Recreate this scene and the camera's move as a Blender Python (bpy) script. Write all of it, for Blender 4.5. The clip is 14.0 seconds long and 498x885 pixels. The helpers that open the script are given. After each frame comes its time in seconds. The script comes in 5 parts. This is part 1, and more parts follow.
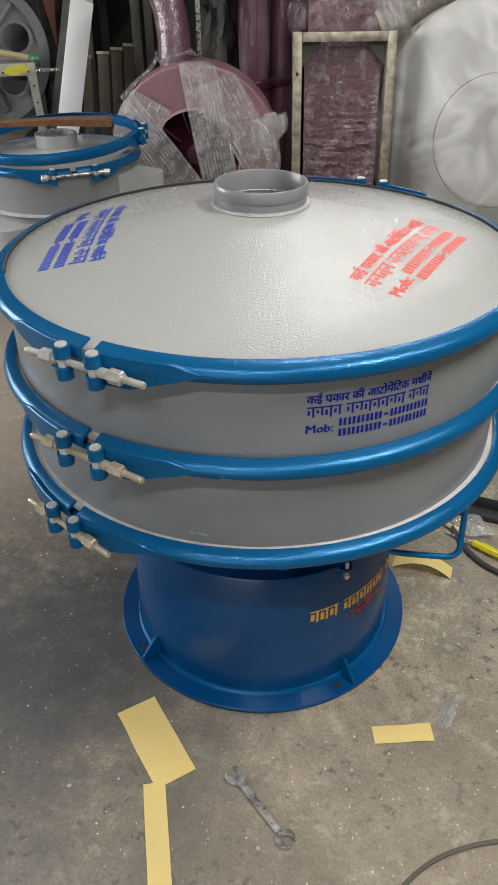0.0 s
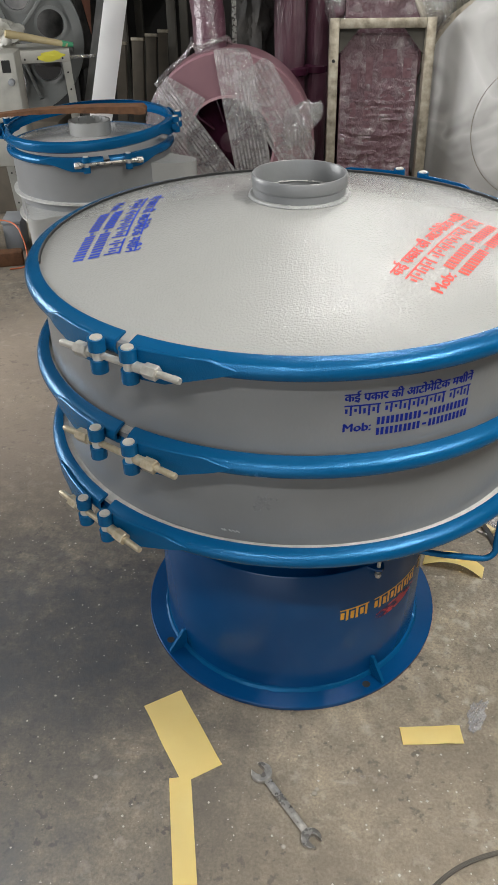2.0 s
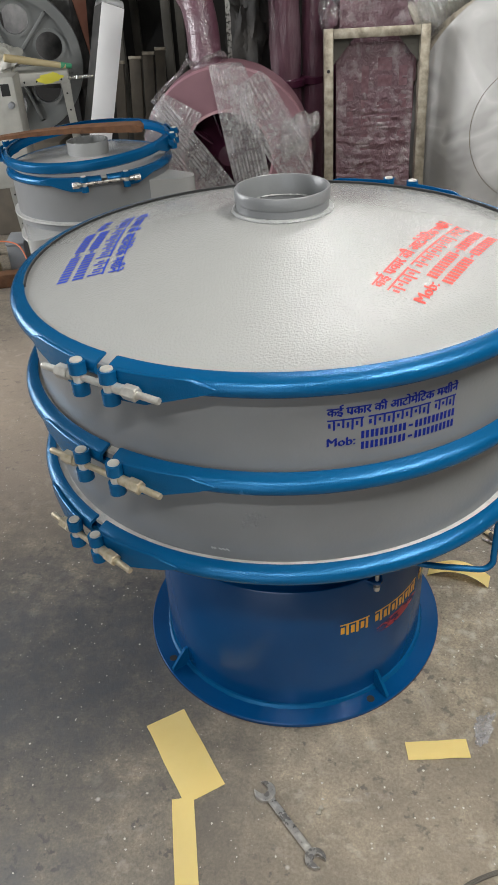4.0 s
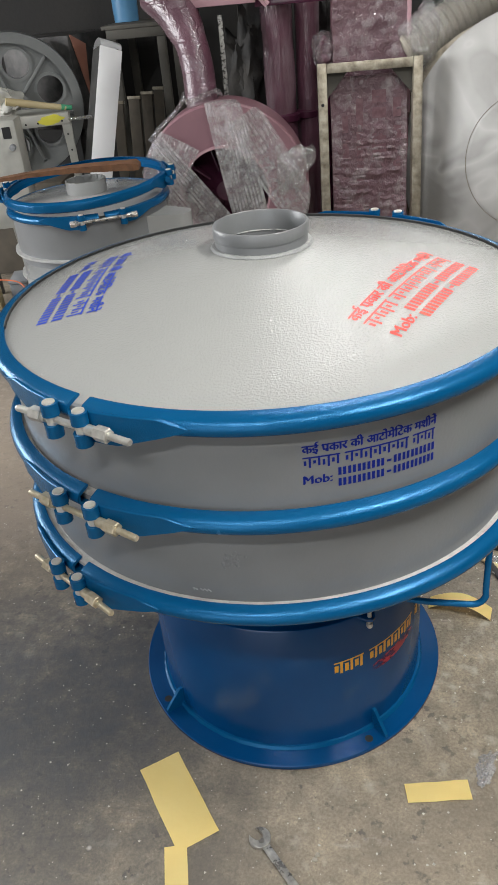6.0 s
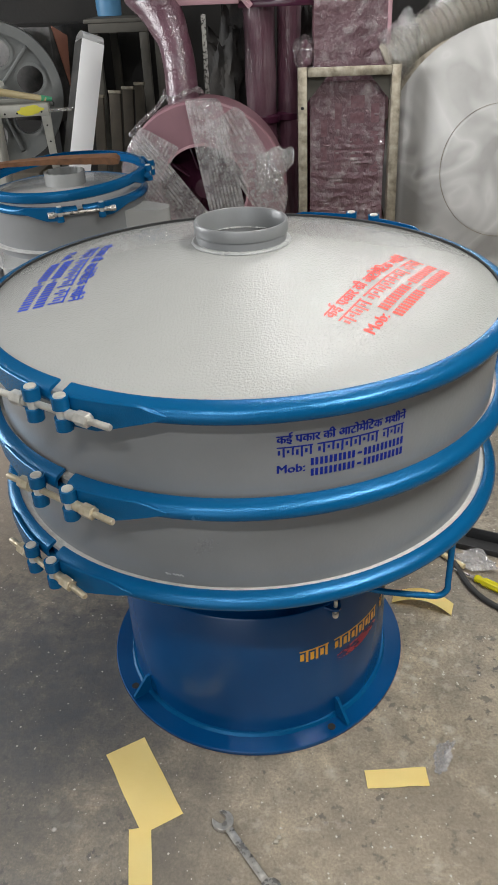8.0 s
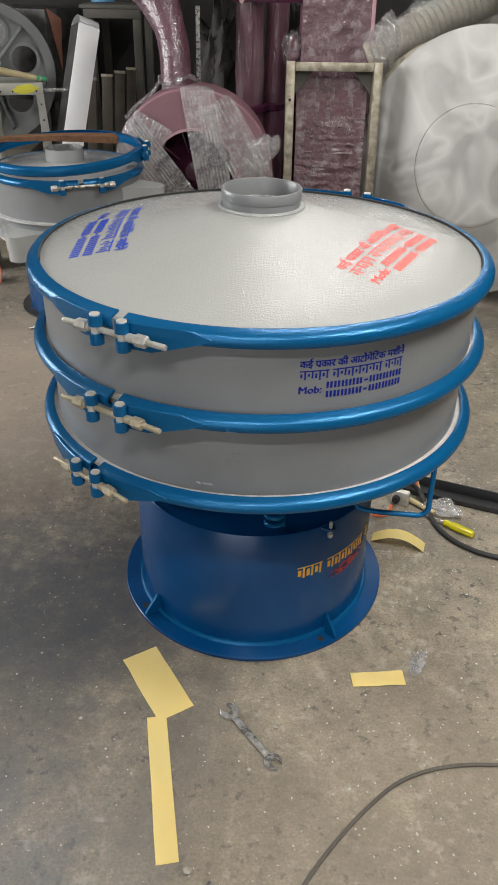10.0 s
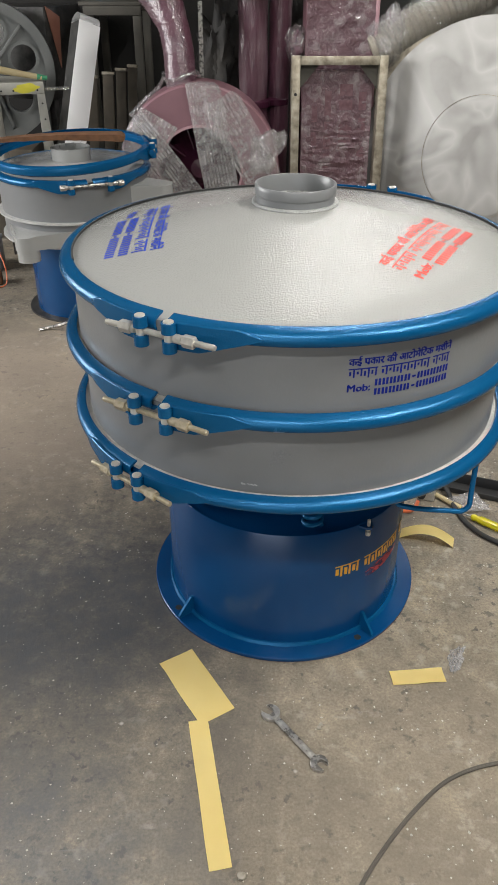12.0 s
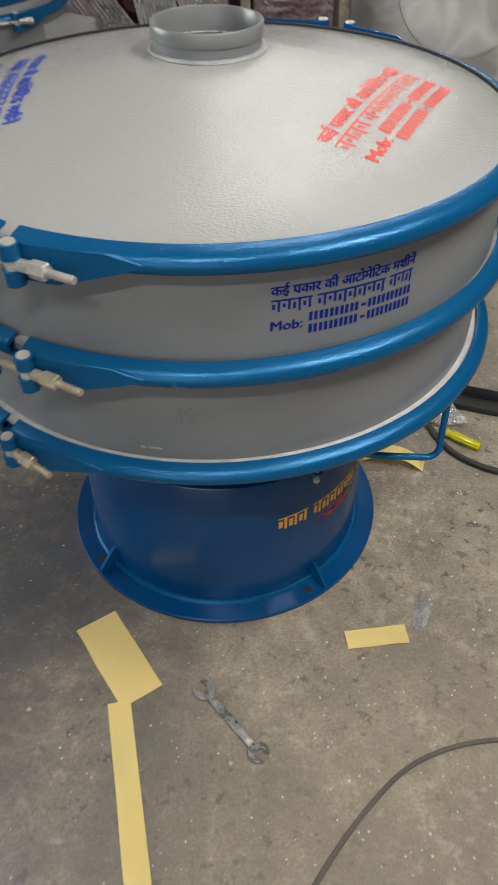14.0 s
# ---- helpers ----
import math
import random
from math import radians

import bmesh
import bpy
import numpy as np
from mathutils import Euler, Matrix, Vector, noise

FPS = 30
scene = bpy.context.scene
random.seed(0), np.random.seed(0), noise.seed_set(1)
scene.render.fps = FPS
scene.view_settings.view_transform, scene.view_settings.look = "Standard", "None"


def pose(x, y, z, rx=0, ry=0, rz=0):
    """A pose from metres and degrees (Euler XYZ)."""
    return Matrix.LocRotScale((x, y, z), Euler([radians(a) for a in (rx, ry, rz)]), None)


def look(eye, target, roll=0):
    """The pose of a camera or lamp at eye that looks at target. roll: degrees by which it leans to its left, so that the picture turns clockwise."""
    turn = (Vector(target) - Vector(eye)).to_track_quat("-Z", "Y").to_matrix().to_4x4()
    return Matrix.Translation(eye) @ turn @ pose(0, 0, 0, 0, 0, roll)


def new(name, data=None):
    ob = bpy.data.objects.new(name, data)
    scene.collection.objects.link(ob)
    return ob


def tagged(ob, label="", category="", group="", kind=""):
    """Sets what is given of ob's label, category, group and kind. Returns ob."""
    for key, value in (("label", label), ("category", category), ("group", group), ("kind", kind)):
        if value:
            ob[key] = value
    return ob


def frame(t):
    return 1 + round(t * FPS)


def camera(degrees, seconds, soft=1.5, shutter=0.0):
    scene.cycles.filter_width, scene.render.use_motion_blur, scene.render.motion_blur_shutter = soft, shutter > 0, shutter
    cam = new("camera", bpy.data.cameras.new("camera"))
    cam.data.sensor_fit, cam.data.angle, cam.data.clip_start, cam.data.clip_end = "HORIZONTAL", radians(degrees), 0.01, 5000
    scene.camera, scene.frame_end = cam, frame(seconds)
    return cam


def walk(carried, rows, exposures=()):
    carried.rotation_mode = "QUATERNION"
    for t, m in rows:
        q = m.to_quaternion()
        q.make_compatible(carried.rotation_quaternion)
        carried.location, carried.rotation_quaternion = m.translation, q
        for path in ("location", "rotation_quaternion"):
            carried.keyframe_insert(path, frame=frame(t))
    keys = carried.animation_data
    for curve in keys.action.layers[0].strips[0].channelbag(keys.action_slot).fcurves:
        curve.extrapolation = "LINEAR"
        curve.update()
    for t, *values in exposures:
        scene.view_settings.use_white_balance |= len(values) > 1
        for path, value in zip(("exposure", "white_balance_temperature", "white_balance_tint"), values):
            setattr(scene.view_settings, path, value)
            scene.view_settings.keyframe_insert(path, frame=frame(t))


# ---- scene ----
cam = camera(36.0, 14.0, soft=0.8, shutter=0.3)
PATH = [
    (0, (-0.007, -1.567, 1.562), (-0.033, 0.101, 0.458), -0.8),
    (0.5, (0.003, -1.565, 1.558), (-0.021, 0.095, 0.443), -0.8),
    (1, (-0.004, -1.55, 1.557), (-0.042, 0.104, 0.434), -0.7),
    (1.5, (-0.016, -1.542, 1.56), (-0.079, 0.11, 0.434), -0.8),
    (2, (-0.024, -1.543, 1.562), (-0.115, 0.107, 0.435), -1.0),
    (4.5, (0.055, -1.509, 1.567), (-0.098, 0.165, 0.484), -4.4),
    (5, (0.081, -1.485, 1.572), (-0.091, 0.204, 0.515), -5.2),
    (5.5, (0.095, -1.487, 1.566), (-0.085, 0.211, 0.524), -5.6),
    (6, (0.092, -1.499, 1.564), (-0.084, 0.201, 0.526), -5.5),
    (6.5, (0.089, -1.508, 1.573), (-0.081, 0.194, 0.536), -5.3),
    (7, (0.093, -1.51, 1.572), (-0.061, 0.191, 0.532), -4.7),
    (7.5, (0.088, -1.508, 1.57), (-0.041, 0.196, 0.53), -3.6),
    (10, (-0.038, -1.829, 1.587), (-0.021, -0.13, 0.532), 1.0),
    (10.5, (-0.13, -1.824, 1.598), (-0.092, -0.12, 0.551), 0.5),
    (11, (-0.168, -1.804, 1.59), (-0.114, -0.097, 0.55), 0.2),
    (11.5, (-0.157, -1.802, 1.587), (-0.098, -0.098, 0.54), 0.2),
    (12, (-0.145, -1.807, 1.582), (-0.109, -0.113, 0.519), 0.1),
    (12.5, (-0.114, -1.817, 1.581), (-0.114, -0.141, 0.49), 0.0),
    (13, (-0.042, -1.817, 1.552), (-0.093, -0.17, 0.419), -0.3),
    (13.5, (-0.019, -1.69, 1.524), (-0.064, -0.1, 0.31), -0.8),
    (14, (-0.006, -1.405, 1.49), (0.067, 0.068, 0.139), -0.5),
]
walk(cam, [(t, look(eye, target, roll)) for t, eye, target, roll in PATH], exposures=[
    (0, -0.06, 6380, 10), (2.2, -0.05, 6380, 10), (4.5, 0.0, 6290, 10), (7.5, 0.0, 6290, 10), (10, 0.0, 6450, 10), (13, 0.0, 6460, 10), (13.5, -0.08, 6460, 10), (14, -0.22, 6440, 10)])

# ---- light ----
world = bpy.data.worlds.new("world")
scene.world = world
world.use_nodes = True
bg = world.node_tree.nodes["Background"]
sky = world.node_tree.nodes.new("ShaderNodeTexSky")
sky.sky_type, sky.sun_disc = "NISHITA", False
sky.sun_elevation, sky.sun_rotation = radians(40), radians(200)
world.node_tree.links.new(sky.outputs[0], bg.inputs[0])
bg.inputs[1].default_value = 0.1


def area(name, m, w, h, watts, colour):
    lamp = bpy.data.lights.new(name, "AREA")
    lamp.shape, lamp.size, lamp.size_y, lamp.energy, lamp.color = "RECTANGLE", w, h, watts, colour
    ob = new(name, lamp)
    ob.matrix_world = m
    return ob


# tube lamps under the roof, an added soft fill from the west, and the daylight of the gate behind the camera
area("tube_light", pose(0.46, 1.60, 2.96, 0, 0, 90), 1.2, 0.07, 32, (1.0, 0.99, 0.95))
area("tube_light", pose(1.45, -0.95, 3.06, 0, 0, 90), 1.2, 0.10, 95, (1.0, 0.970, 0.895))
# unseen front lamp, added to brighten the near floor and decks
area("tube_light", pose(-0.30, -2.20, 3.06, 0, 0, 0), 1.2, 0.10, 50, (1.0, 0.965, 0.90))
# no source seen here: soft fill added to brighten the back left
area("west_fill_light", look((-4.34, 1.50, 1.85), (0, 1.75, 0.9)), 2.3, 1.6, 178, (1.0, 0.985, 0.96))
area("tube_light", look((1.6, 4.0, 2.50), (0.9, 1.0, 1.0)), 1.2, 0.10, 20, (1.0, 0.98, 0.94))
area("gate_light", look((-1.2, -3.95, 1.45), (-0.9, 0, 0.9)), 2.3, 2.5, 28, (0.86, 0.93, 1.0))

# ---- materials ----


def nodes_of(name):
    m = bpy.data.materials.new(name)
    m.use_nodes = True
    return m, m.node_tree.nodes, m.node_tree.links, m.node_tree.nodes["Principled BSDF"]


def noise_node(N, L, scale, detail=4.0, stretch=None, rough=0.55):
    co = N.new("ShaderNodeTexCoord")
    tex = N.new("ShaderNodeTexNoise")
    tex.inputs["Scale"].default_value, tex.inputs["Detail"].default_value = scale, detail
    tex.inputs["Roughness"].default_value = rough
    if stretch:
        mp = N.new("ShaderNodeMapping")
        mp.inputs["Scale"].default_value = stretch
        L.new(co.outputs["Object"], mp.inputs[0])
        L.new(mp.outputs[0], tex.inputs["Vector"])
    else:
        L.new(co.outputs["Object"], tex.inputs["Vector"])
    return tex


def ramp_node(N, L, source, stops):
    r = N.new("ShaderNodeValToRGB")
    while len(r.color_ramp.elements) < len(stops):
        r.color_ramp.elements.new(0.5)
    for e, (p, c) in zip(r.color_ramp.elements, stops):
        e.position = p
        e.color = (*c, 1) if len(c) == 3 else c
    L.new(source, r.inputs[0])
    return r


def mixed(N, L, fac, a, b, how="MIX"):
    x = N.new("ShaderNodeMix")
    x.data_type, x.blend_type = "RGBA", how
    for sock, v in ((x.inputs[0], fac), (x.inputs[6], a), (x.inputs[7], b)):
        if hasattr(v, "is_output"):
            L.new(v, sock)
        elif isinstance(v, tuple):
            sock.default_value = (*v, 1)
        else:
            sock.default_value = v
    return x.outputs[2]


def bumped(N, L, b, source, strength, distance, below=None):
    k = N.new("ShaderNodeBump")
    k.inputs["Strength"].default_value, k.inputs["Distance"].default_value = strength, distance
    L.new(source, k.inputs["Height"])
    if below:
        L.new(below.outputs[0], k.inputs["Normal"])
    L.new(k.outputs[0], b.inputs["Normal"])
    return k


def paint(name, dark, light, rough=0.35, metal=0.0, grain=160.0, depth=0.0006, strength=0.5, patch=6.0, coat=0.0, spec=0.5):
    """Sprayed paint: a patchy tone, an orange-peel relief and uneven gloss."""
    m, N, L, b = nodes_of(name)
    big = noise_node(N, L, patch, 5)
    r = ramp_node(N, L, big.outputs[0], [(0.3, dark), (0.7, light)])
    L.new(r.outputs[0], b.inputs["Base Color"])
    fine = noise_node(N, L, grain, 2)
    bumped(N, L, b, fine.outputs[0], strength, depth)
    g = N.new("ShaderNodeMapRange")
    g.inputs[3].default_value, g.inputs[4].default_value = rough * 0.75, rough * 1.3
    L.new(big.outputs[0], g.inputs[0])
    L.new(g.outputs[0], b.inputs["Roughness"])
    b.inputs["Metallic"].default_value = metal
    b.inputs["Coat Weight"].default_value = coat
    b.inputs["Coat Roughness"].default_value = 0.2
    b.inputs["Specular IOR Level"].default_value = spec
    return m


def metal(name, dark, light, rough=0.35, stretch=None, scale=30.0, depth=0.0003, metallic=1.0):
    m, N, L, b = nodes_of(name)
    n = noise_node(N, L, scale, 6, stretch)
    r = ramp_node(N, L, n.outputs[0], [(0.3, dark), (0.7, light)])
    L.new(r.outputs[0], b.inputs["Base Color"])
    g = N.new("ShaderNodeMapRange")
    g.inputs[3].default_value, g.inputs[4].default_value = rough * 0.7, rough * 1.4
    L.new(n.outputs[0], g.inputs[0])
    L.new(g.outputs[0], b.inputs["Roughness"])
    b.inputs["Metallic"].default_value = metallic
    bumped(N, L, b, n.outputs[0], 0.4, depth)
    return m


def wrapped(name, dark, light, shine=0.16, fold=9.0, stretch=(1, 1, 0.25), clear=0.35):
    """A painted thing under tight clear stretch film: glossy, folded, with milky streaks that also paint its glints."""
    m, N, L, b = nodes_of(name)
    tone = noise_node(N, L, 5, 4)
    r = ramp_node(N, L, tone.outputs[0], [(0.3, dark), (0.7, light)])
    folds = noise_node(N, L, fold, 5, stretch, 0.6)
    ridge = N.new("ShaderNodeMath")
    ridge.operation = "PINGPONG"
    ridge.inputs[1].default_value = 0.07
    L.new(folds.outputs[0], ridge.inputs[0])
    milk = ramp_node(N, L, folds.outputs[0], [(0.5, (0, 0, 0)), (0.75, (clear, clear, clear))])
    L.new(mixed(N, L, milk.outputs[0], r.outputs[0], (0.55, 0.52, 0.52)), b.inputs["Base Color"])
    b.inputs["Roughness"].default_value = 0.45
    b.inputs["Coat Weight"].default_value = 1.0
    b.inputs["Coat Roughness"].default_value = shine
    k = bumped(N, L, b, ridge.outputs[0], 0.8, 0.035)
    L.new(k.outputs[0], b.inputs["Coat Normal"])
    return m


def film_material(name, least=0.03, most=0.26, relief=0.08):
    """Loose clear plastic film: mostly clear, milky along its folds, with sharp gloss."""
    m, N, L, b = nodes_of(name)
    out = N["Material Output"]
    N.remove(b)
    folds = noise_node(N, L, 16, 6, (1, 1, 0.35), 0.65)
    ridge = N.new("ShaderNodeMath")
    ridge.operation = "PINGPONG"
    ridge.inputs[1].default_value = 0.06
    L.new(folds.outputs[0], ridge.inputs[0])
    k = N.new("ShaderNodeBump")
    k.inputs["Strength"].default_value, k.inputs["Distance"].default_value = 1.0, relief
    L.new(ridge.outputs[0], k.inputs["Height"])
    clear, milk, gloss = N.new("ShaderNodeBsdfTransparent"), N.new("ShaderNodeBsdfDiffuse"), N.new("ShaderNodeBsdfGlossy")
    milk.inputs["Color"].default_value = (0.85, 0.83, 0.83, 1)
    glow, both = N.new("ShaderNodeBsdfTranslucent"), N.new("ShaderNodeMixShader")
    glow.inputs["Color"].default_value = (0.85, 0.83, 0.83, 1)
    both.inputs[0].default_value = 0.4
    L.new(milk.outputs[0], both.inputs[1])
    L.new(glow.outputs[0], both.inputs[2])
    gloss.inputs["Roughness"].default_value = 0.10
    gloss.inputs["Color"].default_value = (0.95, 0.95, 0.95, 1)
    L.new(k.outputs[0], gloss.inputs["Normal"])
    amount = N.new("ShaderNodeMapRange")
    amount.inputs[1].default_value, amount.inputs[2].default_value = 0.42, 0.75
    amount.inputs[3].default_value, amount.inputs[4].default_value = least, most
    L.new(folds.outputs[0], amount.inputs[0])
    a, c = N.new("ShaderNodeMixShader"), N.new("ShaderNodeMixShader")
    L.new(amount.outputs[0], a.inputs[0])
    L.new(clear.outputs[0], a.inputs[1])
    L.new(both.outputs[0], a.inputs[2])
    edge, fr = N.new("ShaderNodeLayerWeight"), N.new("ShaderNodeMapRange")
    edge.inputs["Blend"].default_value = 0.35
    L.new(k.outputs[0], edge.inputs["Normal"])
    fr.inputs[3].default_value, fr.inputs[4].default_value = 0.10, 0.6
    L.new(edge.outputs["Facing"], fr.inputs[0])
    L.new(fr.outputs[0], c.inputs[0])
    L.new(a.outputs[0], c.inputs[1])
    L.new(gloss.outputs[0], c.inputs[2])
    L.new(c.outputs[0], out.inputs[0])
    return m


def concrete():
    """Worn workshop concrete: fine mottling, pits, chips, scratches, stains, dust and painted shade."""
    m, N, L, b = nodes_of("worn_concrete")
    big = noise_node(N, L, 1.7, 8, None, 0.62)
    mid = noise_node(N, L, 13, 12, None, 0.82)
    fine = noise_node(N, L, 150, 4, None, 0.7)
    a = ramp_node(N, L, big.outputs[0], [(0.34, (0.140, 0.123, 0.101)), (0.47, (0.205, 0.177, 0.139)), (0.56, (0.255, 0.217, 0.166)), (0.68, (0.34, 0.283, 0.210))])
    c = ramp_node(N, L, mid.outputs[0], [(0.30, (0.42, 0.42, 0.43)), (0.43, (0.83, 0.83, 0.83)), (0.56, (1.10, 1.09, 1.07)), (0.70, (1.75, 1.70, 1.60))])
    d = ramp_node(N, L, fine.outputs[0], [(0.3, (0.66, 0.66, 0.66)), (0.7, (1.28, 1.28, 1.27))])
    col = mixed(N, L, 1.0, mixed(N, L, 1.0, a.outputs[0], c.outputs[0], "MULTIPLY"), d.outputs[0], "MULTIPLY")
    # dark pits and oil spots, in clusters
    pit, where = noise_node(N, L, 34, 5, None, 0.6), noise_node(N, L, 4.5, 3)
    p = ramp_node(N, L, pit.outputs[0], [(0.57, (0, 0, 0)), (0.63, (0.85, 0.85, 0.85))])
    w = ramp_node(N, L, where.outputs[0], [(0.38, (0.08, 0.08, 0.08)), (0.60, (1, 1, 1))])
    col = mixed(N, L, mixed(N, L, 1.0, p.outputs[0], w.outputs[0], "MULTIPLY"), col, (0.055, 0.052, 0.050))
    # scratches and pale scuffs, in patches
    for angle, scale, tone in ((18, (5, 34, 1), (0.40, 0.38, 0.35)),):
        co, mp, tex = N.new("ShaderNodeTexCoord"), N.new("ShaderNodeMapping"), N.new("ShaderNodeTexNoise")
        mp.inputs["Rotation"].default_value = (0, 0, radians(angle))
        mp.inputs["Scale"].default_value = scale
        tex.inputs["Scale"].default_value, tex.inputs["Detail"].default_value, tex.inputs["Distortion"].default_value = 1.0, 5, 0.8
        L.new(co.outputs["Object"], mp.inputs[0])
        L.new(mp.outputs[0], tex.inputs["Vector"])
        q = ramp_node(N, L, tex.outputs[0], [(0.64, (0, 0, 0)), (0.72, (0.6, 0.6, 0.6))])
        gate = ramp_node(N, L, mid.outputs[0], [(0.46, (0, 0, 0)), (0.62, (1, 1, 1))])
        col = mixed(N, L, mixed(N, L, 1.0, q.outputs[0], gate.outputs[0], "MULTIPLY"), col, tone)
    # pale cement blotches, in patches
    blot, area_of = noise_node(N, L, 24, 8, None, 0.65), noise_node(N, L, 3.1, 4)
    q = ramp_node(N, L, blot.outputs[0], [(0.53, (0, 0, 0)), (0.66, (0.7, 0.7, 0.7))])
    gate = ramp_node(N, L, area_of.outputs[0], [(0.42, (0.08, 0.08, 0.08)), (0.60, (1, 1, 1))])
    col = mixed(N, L, mixed(N, L, 1.0, q.outputs[0], gate.outputs[0], "MULTIPLY"), col, (0.42, 0.385, 0.32))
    # machine's shade painted into the floor (first two), blue overspray beside the drum, and sandy dust towards the
    # back
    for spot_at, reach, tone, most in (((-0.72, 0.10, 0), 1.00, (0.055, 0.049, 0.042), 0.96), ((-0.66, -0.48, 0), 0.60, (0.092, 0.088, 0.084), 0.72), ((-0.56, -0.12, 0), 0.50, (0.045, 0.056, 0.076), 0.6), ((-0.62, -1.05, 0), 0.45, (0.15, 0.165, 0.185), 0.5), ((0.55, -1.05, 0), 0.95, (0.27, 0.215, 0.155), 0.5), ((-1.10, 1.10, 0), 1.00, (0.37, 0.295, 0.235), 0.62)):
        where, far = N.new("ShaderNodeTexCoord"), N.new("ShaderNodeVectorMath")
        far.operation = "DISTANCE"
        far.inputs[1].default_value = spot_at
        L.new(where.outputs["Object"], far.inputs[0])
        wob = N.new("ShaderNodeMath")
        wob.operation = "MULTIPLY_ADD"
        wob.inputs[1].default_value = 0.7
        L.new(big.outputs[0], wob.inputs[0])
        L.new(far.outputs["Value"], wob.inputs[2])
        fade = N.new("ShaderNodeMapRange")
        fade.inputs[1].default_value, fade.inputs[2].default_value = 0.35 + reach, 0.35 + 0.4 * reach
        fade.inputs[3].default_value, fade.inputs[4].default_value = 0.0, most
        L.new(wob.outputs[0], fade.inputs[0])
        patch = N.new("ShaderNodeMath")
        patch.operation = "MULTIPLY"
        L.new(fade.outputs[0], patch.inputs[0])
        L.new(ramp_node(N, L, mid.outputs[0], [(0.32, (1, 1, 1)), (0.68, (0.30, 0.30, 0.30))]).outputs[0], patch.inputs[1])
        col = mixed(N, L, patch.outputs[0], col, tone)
    # pale chips of uneven size
    for scale, reach, share in ((21, 0.15, 0.90), (70, 0.13, 0.80)):
        co, v = N.new("ShaderNodeTexCoord"), N.new("ShaderNodeTexVoronoi")
        v.inputs["Scale"].default_value = scale
        L.new(co.outputs["Object"], v.inputs["Vector"])
        g = ramp_node(N, L, v.outputs["Distance"], [(reach * 0.5, (0.75, 0.75, 0.75)), (reach, (0, 0, 0))])
        some = ramp_node(N, L, v.outputs["Color"], [(share, (0, 0, 0)), (share + 0.02, (1, 1, 1))])
        col = mixed(N, L, mixed(N, L, 1.0, g.outputs[0], some.outputs[0], "MULTIPLY"), col, (0.50, 0.475, 0.43))
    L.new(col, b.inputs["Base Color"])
    rr = N.new("ShaderNodeMapRange")
    rr.inputs[3].default_value, rr.inputs[4].default_value = 0.40, 0.85
    L.new(mid.outputs[0], rr.inputs[0])
    L.new(rr.outputs[0], b.inputs["Roughness"])
    k = bumped(N, L, b, mid.outputs[0], 0.5, 0.006)
    bumped(N, L, b, fine.outputs[0], 0.3, 0.0012, k)
    return m


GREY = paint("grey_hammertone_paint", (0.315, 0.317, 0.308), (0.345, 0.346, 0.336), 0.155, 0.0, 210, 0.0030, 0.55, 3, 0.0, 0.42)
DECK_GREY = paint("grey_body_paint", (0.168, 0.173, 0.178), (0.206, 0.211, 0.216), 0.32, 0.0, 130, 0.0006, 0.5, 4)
BLUE = paint("blue_enamel", (0.0025, 0.084, 0.220), (0.004, 0.096, 0.245), 0.24, 0.25, 330, 0.0014, 0.55, 5)
BLUE.node_tree.nodes["Principled BSDF"].inputs["Specular Tint"].default_value = (0.50, 0.86, 1.0, 1)
# the rings' enamel again, coloured darker for the shade below the decks
SHADED_BLUE = paint("shaded_blue_enamel", (0.0012, 0.047, 0.155), (0.0024, 0.060, 0.185), 0.22, 0.1, 190, 0.0005, 0.4, 5, 0.0, 0.5)
STEEL = metal("zinc_plated_steel", (0.46, 0.44, 0.40), (0.68, 0.66, 0.60), 0.36, None, 60, 0.0003, 0.55)
BRASSY = metal("yellowed_zinc_steel", (0.38, 0.32, 0.21), (0.60, 0.53, 0.40), 0.4, None, 70, 0.0003, 0.55)
PIN = paint("pale_worn_steel", (0.50, 0.48, 0.43), (0.66, 0.64, 0.58), 0.35, 0.4, 120, 0.0004, 0.4, 40)
CHROME = metal("worn_chrome_steel", (0.22, 0.205, 0.19), (0.62, 0.60, 0.56), 0.27, None, 55, 0.0003, 0.65)
WELD = paint("pale_weld_seam", (0.36, 0.36, 0.35), (0.50, 0.495, 0.475), 0.4, 0, 260, 0.003, 0.8, 40)
LID_WELD = paint("painted_weld_seam", (0.28, 0.285, 0.285), (0.38, 0.385, 0.38), 0.35, 0, 260, 0.003, 0.8, 40)
RUBBER = paint("black_rubber", (0.012, 0.012, 0.013), (0.022, 0.022, 0.022), 0.6)
BLACK = paint("black_hole", (0.008, 0.008, 0.008), (0.012, 0.012, 0.012), 0.8)
INK_BLUE = paint("blue_stencil_ink", (0.004, 0.012, 0.15), (0.008, 0.020, 0.21), 0.55, spec=0.15)
LID_BLUE = paint("bright_blue_stencil_ink", (0.012, 0.040, 0.36), (0.030, 0.075, 0.50), 0.5, spec=0.3)
INK_RED = paint("red_stencil_ink", (0.62, 0.035, 0.03), (0.78, 0.06, 0.04), 0.4)
INK_YELLOW = paint("yellow_stencil_ink", (0.68, 0.33, 0.015), (0.80, 0.42, 0.03), 0.4)
PAPER = paint("yellow_masking_paper", (0.90, 0.745, 0.32), (0.95, 0.81, 0.39), 0.8, 0, 60, 0.0006, 0.4, 5)
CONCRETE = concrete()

# ---- helpers for meshes ----


